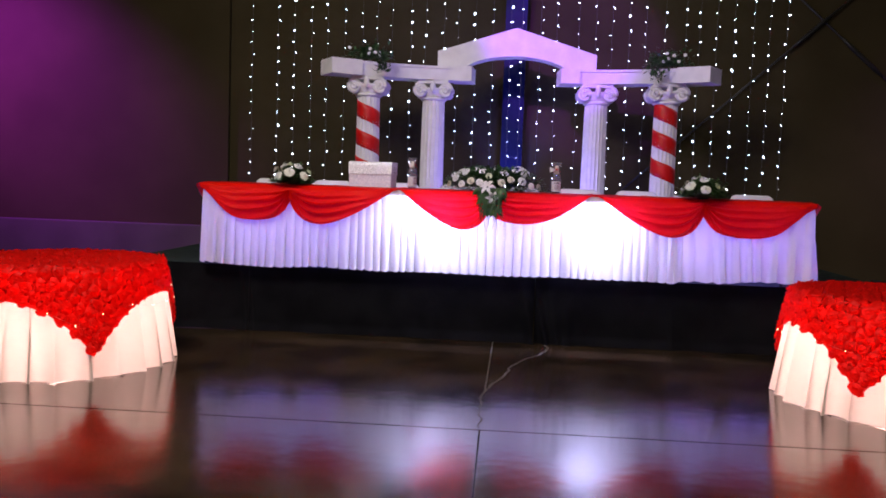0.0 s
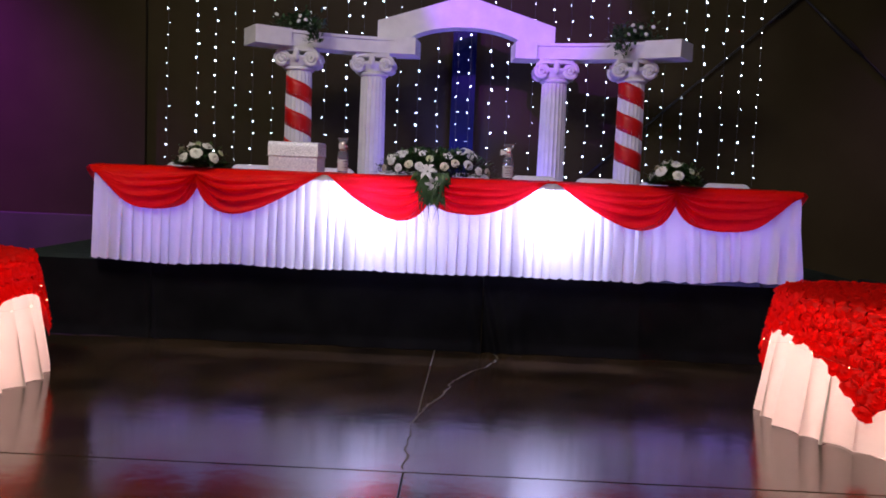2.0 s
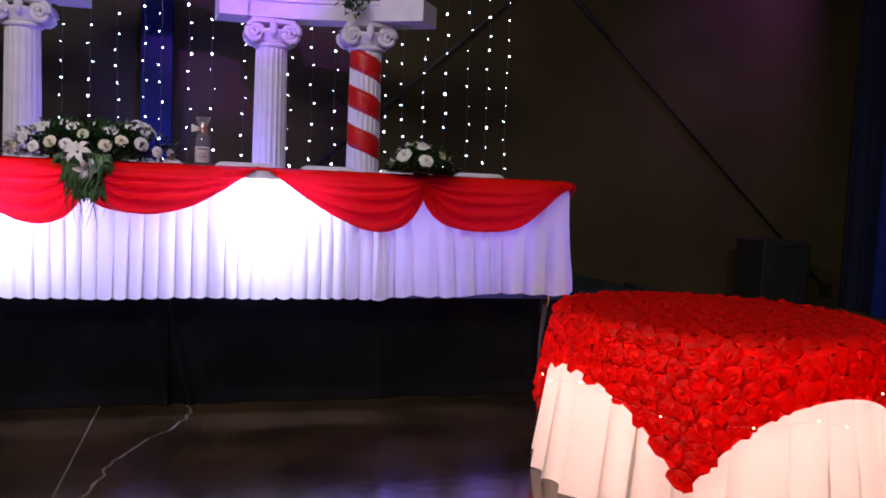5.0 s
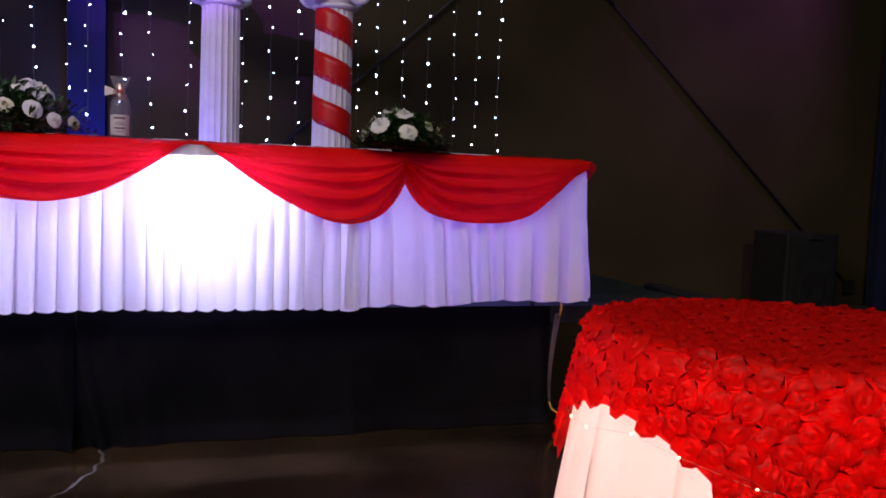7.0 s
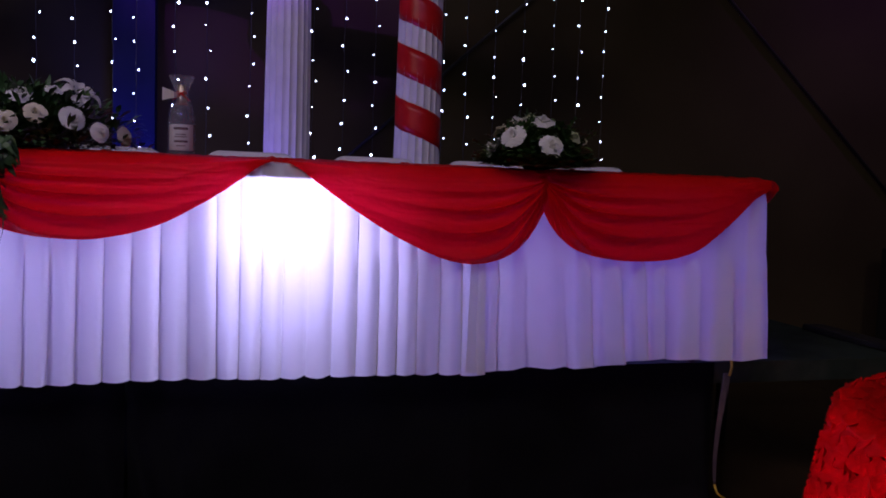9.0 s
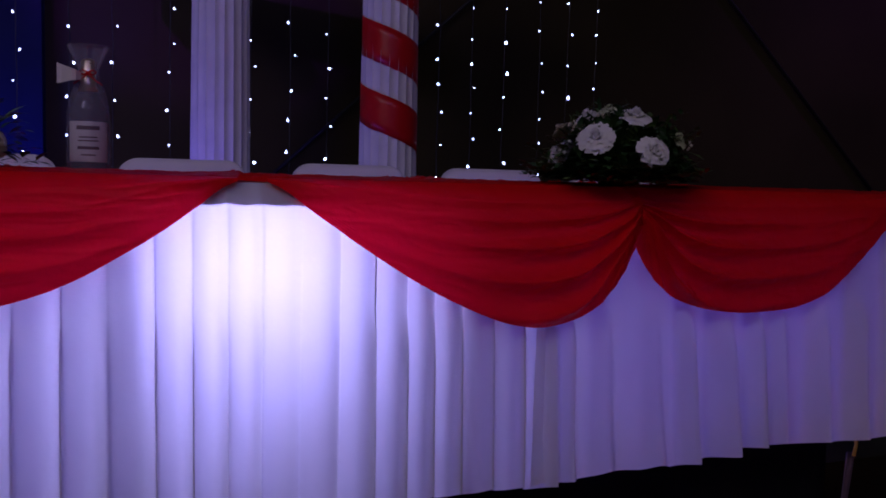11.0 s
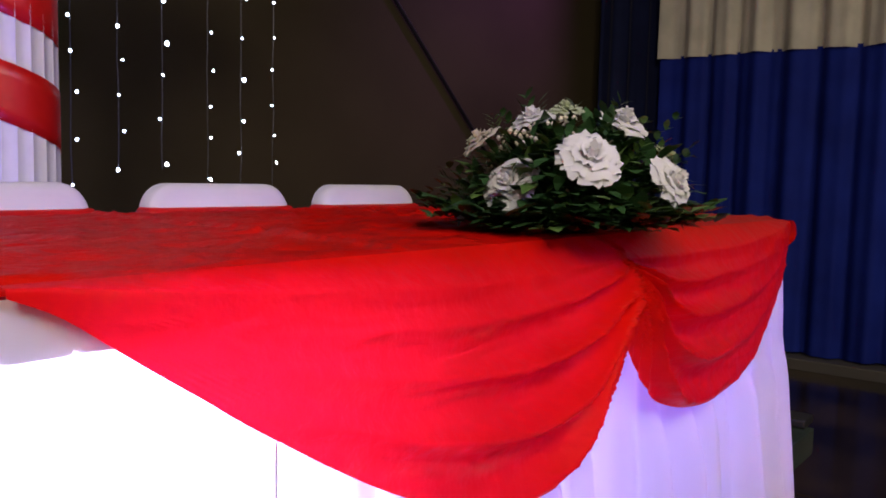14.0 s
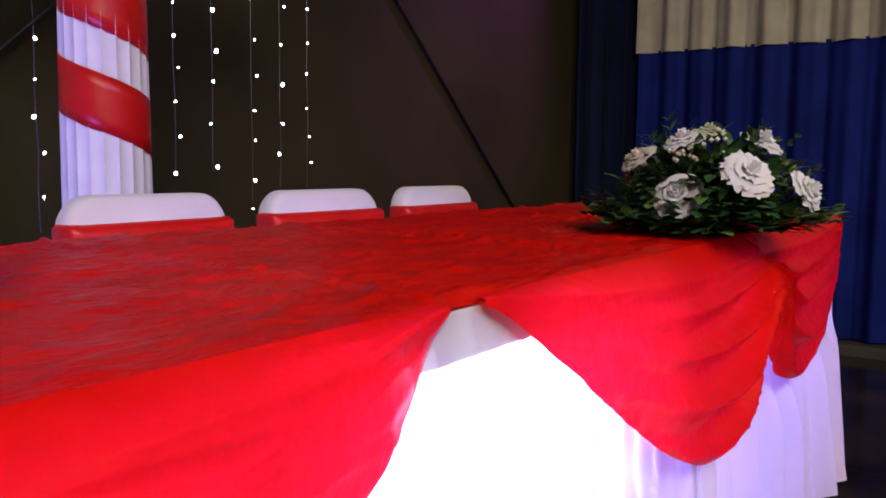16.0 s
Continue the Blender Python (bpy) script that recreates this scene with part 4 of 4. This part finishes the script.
def dome_flowers(m, label, rx, ry, rz, flowers, leaves, seed, skirt_len=0.11):
    t = thing("flower_arrangement", m, label, "flowers", "table flowers")
    rg = random.Random(seed)
    part("holder", lathe(bmesh.new(), [(0.045, 0.0), (0.05, 0.01), (0.045, 0.03), (0.02, 0.032)], 16), STEEL_BLACK, t)
    for shade in range(2):
        verts, faces = [], []
        for i in range(leaves if shade == 0 else leaves // 4):
            a = rg.uniform(0, 2 * math.pi)
            e = math.asin(rg.uniform(0.0, 0.98)) if rg.random() < 0.7 else rg.uniform(0.0, 0.3)
            nrm = Vector((math.cos(a) * math.cos(e) * rx, math.sin(a) * math.cos(e) * ry, math.sin(e) * rz + 0.012))
            k = rg.uniform(0.5, 0.94) + 0.10 * n1(a * 2.2, e * 3, seed)
            out = Vector((math.cos(a) * math.cos(e), math.sin(a) * math.cos(e), math.sin(e) * 0.7))
            d = (out + Vector((rg.uniform(-0.7, 0.7), rg.uniform(-0.7, 0.7), rg.uniform(-0.5, 0.35)))).normalized()
            at = nrm * k
            ln = rg.uniform(0.028, 0.058)
            if at.z + d.z * ln < 0.012:
                d.z = max(0.0, (0.014 - at.z) / ln)
            add_leaf(verts, faces, at, d, ln, ln * rg.uniform(0.38, 0.56), bend=0.15 if at.z > 0.05 else 0.0)
        for i in range(40 if shade == 0 else 12):
            a = rg.uniform(0, 2 * math.pi)
            b = Vector((math.cos(a) * rx * 0.75, math.sin(a) * ry * 0.75, 0.02))
            d = Vector((math.cos(a), math.sin(a), rg.uniform(0.02, 0.35)))
            reach = rg.uniform(0.5, 1.0) * skirt_len
            for q in range(7):
                c = b + d * reach * q / 6
                for s in (-1, 1):
                    w = Vector((-d.y * s, d.x * s, rg.uniform(0, 0.4))) + d * 0.5
                    add_leaf(verts, faces, c, w, rg.uniform(0.026, 0.046), rg.uniform(0.013, 0.021), bend=0.0)
        for i in range(34 if shade == 0 else 20):
            a, e = rg.uniform(0, 2 * math.pi), rg.uniform(0.12, 1.25)
            d = Vector((math.cos(a) * math.cos(e), math.sin(a) * math.cos(e), math.sin(e))) + Vector((rg.uniform(-0.4, 0.4), rg.uniform(-0.4, 0.4), rg.uniform(-0.1, 0.3)))
            d.normalize()
            b = Vector((math.cos(a) * math.cos(e) * rx, math.sin(a) * math.cos(e) * ry, math.sin(e) * rz)) * 0.86
            reach, fine = rg.uniform(0.035, 0.085), rg.random() < 0.35
            for q in range(9 if fine else 5):
                c = b + d * reach * q / (8 if fine else 4)
                for s in (-1, 1):
                    w = d * 0.7 + d.cross(Vector((0.3, 0.2, 1))).normalized() * s + Vector((0, 0, rg.uniform(-0.1, 0.3)))
                    add_leaf(verts, faces, c, w, rg.uniform(0.016, 0.03), 0.003 if fine else rg.uniform(0.009, 0.014), bend=0.05)
        raw("foliage", verts, faces, LEAF if shade == 0 else LEAF_LIGHT, t, "dark green leaves" if shade == 0 else "fresh green sprigs", False)
    for fx, fy, fz, kind, sc in flowers:
        nrm = Vector((fx / rx ** 2, fy / ry ** 2, max(fz, 0.02) / rz ** 2)).normalized()
        pos = Vector((fx, fy, fz))
        b = new("rose", ROSES[kind])
        b.parent = t
        tagged(b, ("open white rose", "open white rose", "ruffled white carnation", "cream rose", "pale green carnation")[kind])
        b.matrix_basis = Matrix.Translation(pos * 1.02) @ on_face(nrm) @ pose(0, 0, 0, 0, 0, rg.uniform(0, 360)) @ Matrix.Scale(sc * 1.05, 4)
    verts, faces = [], []
    for i in range(16):
        a, e = rg.uniform(0, 2 * math.pi), rg.uniform(0.25, 1.3)
        c0 = Vector((math.cos(a) * math.cos(e) * rx, math.sin(a) * math.cos(e) * ry, math.sin(e) * rz)) * 1.02
        for q in range(7):
            c = c0 + Vector((rg.uniform(-0.02, 0.02), rg.uniform(-0.02, 0.02), rg.uniform(-0.012, 0.018)))
            base, r = len(verts), rg.uniform(0.003, 0.006)
            verts += [tuple(c + Vector(o) * r) for o in ((1, 0, 0), (0, 1, 0), (-1, 0, 0), (0, -1, 0), (0, 0, 1), (0, 0, -1))]
            faces += [(base + p, base + (p + 1) % 4, base + 4) for p in range(4)] + [(base + (p + 1) % 4, base + p, base + 5) for p in range(4)]
    raw("filler_blossom", verts, faces, PETAL_CREAM, t, "tiny cream filler blossoms", False)
    return t


DOME = [(-0.166, 0.001, 0.074, 0, 0.95), (-0.130, -0.104, 0.111, 2, 1.00), (-0.113, 0.090, 0.137, 3, 0.72), (-0.076, 0.024, 0.168, 2, 0.80),
        (-0.037, -0.009, 0.184, 4, 0.62), (-0.021, -0.095, 0.166, 0, 0.88), (-0.019, -0.172, 0.082, 2, 0.90), (0.088, -0.115, 0.118, 4, 0.62),
        (-0.10, 0.11, 0.13, 4, 0.60), (0.06, 0.13, 0.12, 1, 0.85), (0.0, 0.03, 0.175, 3, 0.60)]
dome_flowers(pose(1.80, 7.35, TZ + 0.014), "round arrangement of white roses and dark leaves on red overlay", 0.205, 0.18, 0.175, DOME, 1900, 11, 0.095)
dome_flowers(pose(-1.82, 7.40, TZ + 0.014, 0, 0, 55), "round arrangement of white roses near the silver box", 0.185, 0.165, 0.17, DOME, 1300, 12, 0.07)

# large centrepiece that trails over the table's front
big = thing("flower_arrangement", pose(-0.02, 7.46, TZ + 0.014), "long white rose and lily centrepiece trailing over the table", "flowers", "table flowers")
rg = random.Random(31)
part("holder", lathe(bmesh.new(), [(0.13, 0.0), (0.14, 0.01), (0.13, 0.03), (0.02, 0.032)], 16), STEEL_BLACK, big)
for shade in range(2):
    verts, faces = [], []
    for i in range(3000 if shade == 0 else 420):
        a = rg.uniform(0, 2 * math.pi)
        e = math.asin(rg.uniform(0.0, 0.98))
        at = Vector((math.cos(a) * math.cos(e) * 0.45, math.sin(a) * math.cos(e) * 0.18, math.sin(e) * 0.19 + 0.012)) * rg.uniform(0.5, 1.06)
        d = (Vector((at.x * 1.5, at.y * 3, at.z * 3)).normalized() + Vector((rg.uniform(-0.7, 0.7), rg.uniform(-0.7, 0.7), rg.uniform(-0.5, 0.4)))).normalized()
        ln = rg.uniform(0.03, 0.06)
        if at.z + d.z * ln < 0.012:
            d.z = max(0.0, (0.014 - at.z) / ln)
        add_leaf(verts, faces, at, d, ln, rg.uniform(0.012, 0.024), bend=0.08)
    for i in range(330 if shade == 0 else 70):
        k = rg.random() ** 1.6
        at = Vector((rg.uniform(-0.12, 0.12) * (1.05 - 0.6 * k), -0.235 - 0.04 * rg.random(), 0.04 - 0.20 * k))
        add_leaf(verts, faces, at, Vector((rg.uniform(-0.6, 0.6), rg.uniform(-0.5, 0.1), -1 + rg.uniform(0, 0.7))), rg.uniform(0.04, 0.09), rg.uniform(0.010, 0.022), up=Vector((0, -1, 0)))
    raw("foliage", verts, faces, LEAF if shade == 0 else LEAF_LIGHT, big, "dark green leaves" if shade == 0 else "fresh green sprigs", False)
verts, faces = [], []
for i in range(26):
    x0, ln = rg.uniform(-0.10, 0.10), rg.uniform(0.12, 0.36)
    base = len(verts)
    for j in range(7):
        v = j / 6
        c = Vector((x0 * (1 - 0.3 * v) + 0.03 * math.sin(3 * v + i), -0.27 - 0.02 * v - 0.02 * (i % 3), -0.02 - ln * v))
        w = 0.005 * (1.05 - v)
        verts += [(c.x - w, c.y, c.z), (c.x + w, c.y - 0.002, c.z)]
        if j:
            faces.append((base + 2 * j - 2, base + 2 * j - 1, base + 2 * j + 1, base + 2 * j))
raw("trailing_grass", verts, faces, LEAF, big, "long trailing grass blades", False)
for fx, fy, fz, kind, sc in ((-0.34, -0.06, 0.05, 3, 0.9), (-0.29, -0.10, 0.10, 0, 1.0), (-0.21, -0.05, 0.16, 2, 1.15), (-0.17, -0.15, 0.08, 3, 1.0), (-0.08, -0.08, 0.17, 1, 0.95), (-0.10, -0.17, 0.07, 0, 0.95),
                             (0.02, -0.02, 0.19, 0, 0.8), (0.09, -0.08, 0.16, 1, 1.1), (0.07, -0.17, 0.07, 3, 1.0), (0.14, -0.15, 0.10, 3, 1.0), (0.23, -0.12, 0.09, 0, 1.15), (0.24, -0.04, 0.15, 2, 0.9),
                             (0.36, -0.06, 0.04, 3, 0.95), (-0.03, -0.13, 0.13, 4, 0.9), (-0.24, -0.15, 0.05, 1, 0.9), (0.30, -0.12, 0.05, 1, 0.9), (-0.31, -0.03, 0.13, 1, 0.85), (0.17, -0.03, 0.18, 1, 0.85), (-0.13, -0.02, 0.19, 1, 0.8), (-0.25, 0.08, 0.10, 1, 1.0), (0.0, 0.12, 0.13, 1, 1.0), (0.22, 0.10, 0.11, 1, 1.0)):
    nrm = Vector((fx * 0.8, fy / 0.17 * 0.3 - 0.12, fz / 0.17 * 0.3)).normalized()
    b = new("rose", ROSES[kind])
    b.parent = big
    tagged(b, ("open white rose", "open white rose", "ruffled white carnation", "cream rose", "pale green carnation")[kind])
    b.matrix_basis = Matrix.Translation((fx * 1.13, fy - 0.015, fz + 0.012)) @ on_face(nrm) @ pose(0, 0, 0, 0, 0, rg.uniform(0, 360)) @ Matrix.Scale(sc * 0.78, 4)
for fx, fy, fz, nrm, sc in ((-0.04, -0.275, 0.04, (-0.3, -1, 0.7), 0.80), (0.0, -0.30, -0.045, (0.4, -1, -0.2), 0.68), (0.26, -0.02, 0.185, (0.6, -0.4, 1), 0.85), (-0.28, -0.02, 0.16, (-0.6, -0.4, 1), 0.7)):
    b = new("lily", LILY)
    b.parent = big
    tagged(b, "white lily")
    b.matrix_basis = Matrix.Translation((fx, fy, fz)) @ on_face(nrm) @ Matrix.Scale(sc, 4)

# greenery on the beams
def beam_greenery(m, label, seed):
    t = thing("greenery_garland", m, label, "foliage", "beam greenery")
    rg = random.Random(seed)
    verts, faces = [], []
    for i in range(520):
        k = rg.random()
        at = Vector((rg.gauss(0, 0.10), rg.uniform(-0.10, 0.08), 0.02 + abs(rg.gauss(0, 0.065))))
        if k < 0.28:
            at = Vector((0.17 + rg.gauss(0, 0.045), -0.19 - rg.random() * 0.05, 0.06 - rg.random() * 0.20))
        d = Vector((rg.uniform(-1, 1), rg.uniform(-1, 0.6), rg.uniform(-0.3, 1))).normalized()
        if k >= 0.28 and at.z + d.z * 0.06 < 0.01:
            d.z = 0.1
        add_leaf(verts, faces, at, d, rg.uniform(0.04, 0.075), rg.uniform(0.02, 0.036), bend=0.05)
    raw("foliage", verts, faces, LEAF, t, "dark glossy leaves", False)
    for i in range(6):
        b = new("blossom", ROSES[i % 2])
        b.parent = t
        tagged(b, "small white blossom")
        b.matrix_basis = pose(rg.gauss(0.05, 0.11), -0.12 - 0.05 * rg.random(), 0.05 + rg.random() * 0.10, 70, 0, rg.uniform(-30, 30)) @ Matrix.Scale(0.42, 4)


beam_greenery(pose(-1.43, 9.18, 2.70), "dark green leaf garland with white blossoms on the beam", 3)
beam_greenery(pose(1.78, 9.18, 2.70) @ Matrix.Diagonal((-1, 1, 1, 1)), "dark green leaf garland with white blossoms on the beam", 4)

# ---- things on the head table ----
gift = thing("card_box", pose(-1.13, 7.66, TZ + 0.014, 0, 0, -4), "silver glitter chest for cards on the red overlay", "box")
part("body", boxed(-0.195, 0.195, -0.13, 0.13, 0, 0.125, bevel=0.004), GLITTER_DARK, gift, "lilac-grey glitter sides")
bm = bmesh.new()
outline = [(-0.135, 0.125)] + [(-0.135 + 0.03 - 0.03 * math.cos(a), 0.20 + 0.035 * math.sin(a)) for a in [math.pi / 2 * i / 8 for i in range(9)]] + [(0.105 + 0.03 * math.sin(a), 0.20 + 0.035 * math.cos(a)) for a in [math.pi / 2 * i / 8 for i in range(9)]] + [(0.135, 0.125)]
ends = [[bm.verts.new((x, y, z)) for y, z in outline] for x in (-0.2, 0.2)]
for i in range(len(outline)):
    j = (i + 1) % len(outline)
    bm.faces.new((ends[0][i], ends[0][j], ends[1][j], ends[1][i]))
bm.faces.new(ends[0][::-1])
bm.faces.new(ends[1])
bmesh.ops.recalc_face_normals(bm, faces=bm.faces)
lid = part("lid", bm, GLITTER, gift, "bright silver glitter lid")
part("rim", boxed(-0.202, 0.202, -0.138, 0.138, 0.121, 0.131, bevel=0.002), GLITTER, lid)


def bottle(m):
    t = thing("bottle", m, "sparkling juice bottle wrapped in cellophane with ribbon", "bottle", "table bottles")
    glass = part("glass", lathe(bmesh.new(), [(0.036, 0.0), (0.039, 0.006), (0.039, 0.125), (0.036, 0.145), (0.022, 0.18), (0.015, 0.20), (0.0145, 0.245), (0.016, 0.25)], 24), GLASS, t, smooth=True)
    part("foil", lathe(bmesh.new(), [(0.0225, 0.182), (0.0165, 0.20), (0.0160, 0.25), (0.010, 0.256)], 16), GOLD, glass, "pale gold foil", smooth=True)
    lab = lathe(bmesh.new(), [(0.0396, 0.022), (0.0400, 0.023), (0.0400, 0.112), (0.0396, 0.113)], 24)
    paper = part("label", lab, LABEL, glass, "cream paper label", True)
    for z, h, w in ((0.094, 0.009, 0.8), (0.076, 0.003, 0.6), (0.068, 0.003, 0.7), (0.050, 0.007, 0.75), (0.036, 0.003, 0.5)):
        v, f = grid(8, 2, lambda u, v: (0.0406 * math.sin((u - 0.5) * w * 1.6), -0.0406 * math.cos((u - 0.5) * w * 1.6), z + h * v))
        raw("print_bar", v, f, INK, paper, "", False)
    wrap = lathe(bmesh.new(), [(0.044, 0.001), (0.046, 0.02), (0.045, 0.13), (0.038, 0.18), (0.024, 0.215), (0.020, 0.232), (0.030, 0.255), (0.042, 0.285)], 28, shape=lambda a, r, z: r * (1 + 0.05 * math.sin(7 * a) + (0.12 * math.sin(11 * a) if z > 0.23 else 0)))
    bag = part("cellophane_bag", wrap, CELLO, t, "clear gathered cellophane bag")
    bm = bmesh.new()
    for s in (-1, 1):
        tube(bm, [(0, -0.022, 0.222), (s * 0.010, -0.029, 0.228), (s * 0.018, -0.028, 0.223), (s * 0.010, -0.028, 0.217), (0, -0.023, 0.222)], 0.0025, 5)
        tube(bm, [(0, -0.024, 0.22), (s * 0.016, -0.032, 0.205), (s * 0.030, -0.036, 0.195)], 0.0016, 5)
    part("bow", bm, RIBBON, bag, "thin red bow", True)
    v, f = grid(6, 5, lambda u, v: (-0.014 - 0.05 * u, -0.034 - 0.012 * math.sin(u * 5), 0.205 + (0.016 + 0.03 * u) * v - 0.01 * u))
    raw("gift_tag", v, f, LABEL, bag, "pale folded gift tag", False)
    return t


b0 = bottle(pose(0.552, 7.62, TZ + 0.014, 0, 0, 0))
copy_thing(b0, pose(-0.765, 7.66, TZ + 0.014, 0, 0, 50))

# ---- round tables ----
RH, RR = 0.738, 0.705


def drape_point(px, py, drop_flare, seed, lift):
    """A point of a cloth lying on the round table: flat on top, hanging past the rim."""
    r = math.hypot(px, py)
    a = math.atan2(py, px)
    if r <= RR - 0.03:
        return Vector((px, py, RH + lift))
    over = r - (RR - 0.03)
    bend = min(over / 0.06, 1.0)
    rad = RR - 0.03 + 0.04 * math.sin(bend * math.pi / 2) + lift
    z = RH + lift - (0.03 * (1 - math.cos(bend * math.pi / 2)) + max(0.0, over - 0.045))
    hang = max(0.0, over - 0.05)
    rad += 0.008 * min(1.0, hang / 0.08) + hang * drop_flare + 0.025 * hang * math.sin(a * 9 + seed)
    return Vector((rad * math.cos(a), rad * math.sin(a), z))


def rosette_sheet(parent, turn, side, seed, tip):
    half = side / 2
    rg = random.Random(seed)
    rot = Matrix.Rotation(turn, 2)

    def f(u, v):
        p = rot @ Vector(((u - 0.5) * side, (v - 0.5) * side))
        return tuple(drape_point(p.x, p.y, 0.17, seed, 0.006))
    v, fc = grid(90, 90, f)
    raw("backing", v, fc, RED_BACKING, parent)
    m = 22
    step = (side - 0.02) / m
    rings = ((0.050, 0.000), (0.046, 0.011), (0.036, 0.006), (0.027, 0.016), (0.016, 0.009), (0.008, 0.016))
    k = 8

    def blossom(ph):
        vs, fs = [], []
        for q, (r, h) in enumerate(rings):
            for s in range(k):
                a = 2 * math.pi * s / k + 0.35 * q
                rr = r * (1 + 0.26 * math.sin(3 * a + q * 1.7 + ph))
                vs.append(Vector((rr * math.cos(a), rr * math.sin(a), h * (1 + 0.45 * math.sin(2 * a + q + ph)))))
        for q in range(len(rings) - 1):
            for s in range(k):
                fs.append((q * k + s, q * k + (s + 1) % k, (q + 1) * k + (s + 1) % k, (q + 1) * k + s))
        fs.append(tuple((len(rings) - 1) * k + s for s in range(k)))
        return vs, fs
    shapes = [blossom(ph) for ph in (0.3, 1.9, 3.4, 5.1)]
    meshes = []
    for vs, fs in shapes:
        me = bpy.data.meshes.new("rosette")
        me.from_pydata([tuple(q) for q in vs], [], fs)
        me.polygons.foreach_set("use_smooth", [True] * len(me.polygons))
        me.materials.append(RED_ROSETTE)
        meshes.append(me)
    places = []
    for i in range(m):
        for j in range(m):
            ox = (i + 0.5) * step - half + 0.010 + (0.25 * step if j % 2 else -0.25 * step) + rg.uniform(-0.005, 0.005)
            oy = (j + 0.5) * step - half + 0.010 + rg.uniform(-0.005, 0.005)
            c0, cx, cy = [drape_point(*(rot @ Vector((ox + dx, oy + dy))), 0.17, seed, 0.006) for dx, dy in ((0, 0), (0.01, 0), (0, 0.01))]
            ex = (cx - c0).normalized()
            nn = ex.cross(cy - c0).normalized()
            ey = nn.cross(ex)
            turned = Matrix((ex, ey, nn)).transposed().to_4x4() @ Matrix.Rotation(rg.uniform(0, 6.28), 4, "Z")
            places.append((Matrix.Translation(c0) @ turned, c0.x * math.cos(tip) + c0.y * math.sin(tip) - 0.6 * c0.z))
    places.sort(key=lambda q: -q[1])
    for i, (mt, _) in enumerate(places[:300]):
        b = new("rosette", meshes[i % 4])
        b.parent = parent
        b.matrix_basis = mt
    verts, faces = [], []
    for i, (mt, _) in enumerate(places[300:]):
        vs, fs = shapes[i % 4]
        base = len(verts)
        verts += [tuple(mt @ q) for q in vs]
        faces += [tuple(base + q for q in fc) for fc in fs]
    tagged(raw("rosette_field", verts, faces, RED_ROSETTE, parent, "raised red satin rosettes", True), kind="stuff")


def round_setting(cx, cy, tip_angle, seed):
    t = thing("round_table", pose(cx, cy, 0), "round banquet table hidden under its cloths", "table", "round tables")
    part("tabletop", lathe(bmesh.new(), [(RR - 0.03, RH - 0.03), (RR - 0.02, RH - 0.025), (RR - 0.02, RH - 0.006), (RR - 0.03, RH - 0.002)], 48), PLASTIC_WHITE, t)
    for k in range(4):
        a = math.pi / 4 + k * math.pi / 2
        part("leg", tube(bmesh.new(), [(0.45 * math.cos(a), 0.45 * math.sin(a), 0), (0.42 * math.cos(a), 0.42 * math.sin(a), RH - 0.03)], 0.014, 8), STEEL_BLACK, t)
    linen = thing("tablecloth", pose(cx, cy, 0), "white floor-length tablecloth glowing warmly from inside", "tablecloth", "round tablecloths")

    def f(u, v):
        a = 2 * math.pi * u
        if v < 0.25:
            r = (RR - 0.03) * v / 0.25
            return (r * math.cos(a), r * math.sin(a), RH + 0.002)
        k = (v - 0.25) / 0.75
        q = a * 27 / (2 * math.pi) + 0.8 * n1(math.cos(a) * 2, math.sin(a) * 2, seed)
        fold = math.sin(2 * math.pi * q)
        amp = 0.046 * k * (0.7 + 0.8 * n1(math.cos(a) * 3, math.sin(a) * 3, seed + 4))
        r = RR - 0.03 + 0.032 * min(1, k * 12) + 0.085 * k + amp * fold + 0.02 * k * n1(math.cos(a) * 6, math.sin(a) * 6, seed + 7)
        hem = 0.003 + 0.010 * max(0, n1(math.cos(a) * 4, math.sin(a) * 4, seed + 2)) + 0.004 * (0.5 + 0.5 * fold)
        a += 0.055 * min(1, k * 1.5) * math.sin(2 * math.pi * q + 1.2) * (0.7 + 0.8 * n1(math.cos(a) * 3, math.sin(a) * 3, seed + 4))
        return (r * math.cos(a), r * math.sin(a), (RH + 0.002) * (1 - k) + hem * k - 0.006 * min(1, k * 12) * (1 - k))
    v, fc = grid(620, 26, f, True)
    raw("linen", v, fc, CREAM_CLOTH, linen)
    over = thing("rosette_overlay", pose(cx, cy, 0), "red rosette satin square overlay with hanging corners", "tablecloth", "rosette overlays")
    rosette_sheet(over, tip_angle - math.pi / 4, 1.79, seed, tip_angle)
    fairy = thing("fairy_light_string", pose(cx, cy, 0), "warm fairy lights tucked along the overlay hem", "light string", "table fairy lights")
    rg = random.Random(seed + 50)
    me = bpy.data.meshes.new("fairy_bulb")
    bm = bmesh.new()
    bmesh.ops.create_icosphere(bm, subdivisions=1, radius=0.0042)
    bm.to_mesh(me)
    bm.free()
    me.materials.append(BULB_WARM)
    loop = []
    for i in range(26):
        a = 2 * math.pi * i / 26 + rg.uniform(-0.05, 0.05)
        z = 0.52 + rg.uniform(-0.08, 0.05) - 0.12 * max(0, math.cos(4 * (a - tip_angle)))
        r = RR + 0.10 * (RH - z) / RH + 0.045
        loop.append((r * math.cos(a), r * math.sin(a), z))
        b = new("bulb", me)
        b.parent = fairy
        b.matrix_basis = pose(*loop[-1])
    part("cord", tube(bmesh.new(), loop + loop[:1], 0.0005, 4), CORD_PALE, fairy)


round_setting(2.84, 5.86, radians(-129), 3)
round_setting(-3.15, 5.90, radians(-48), 8)
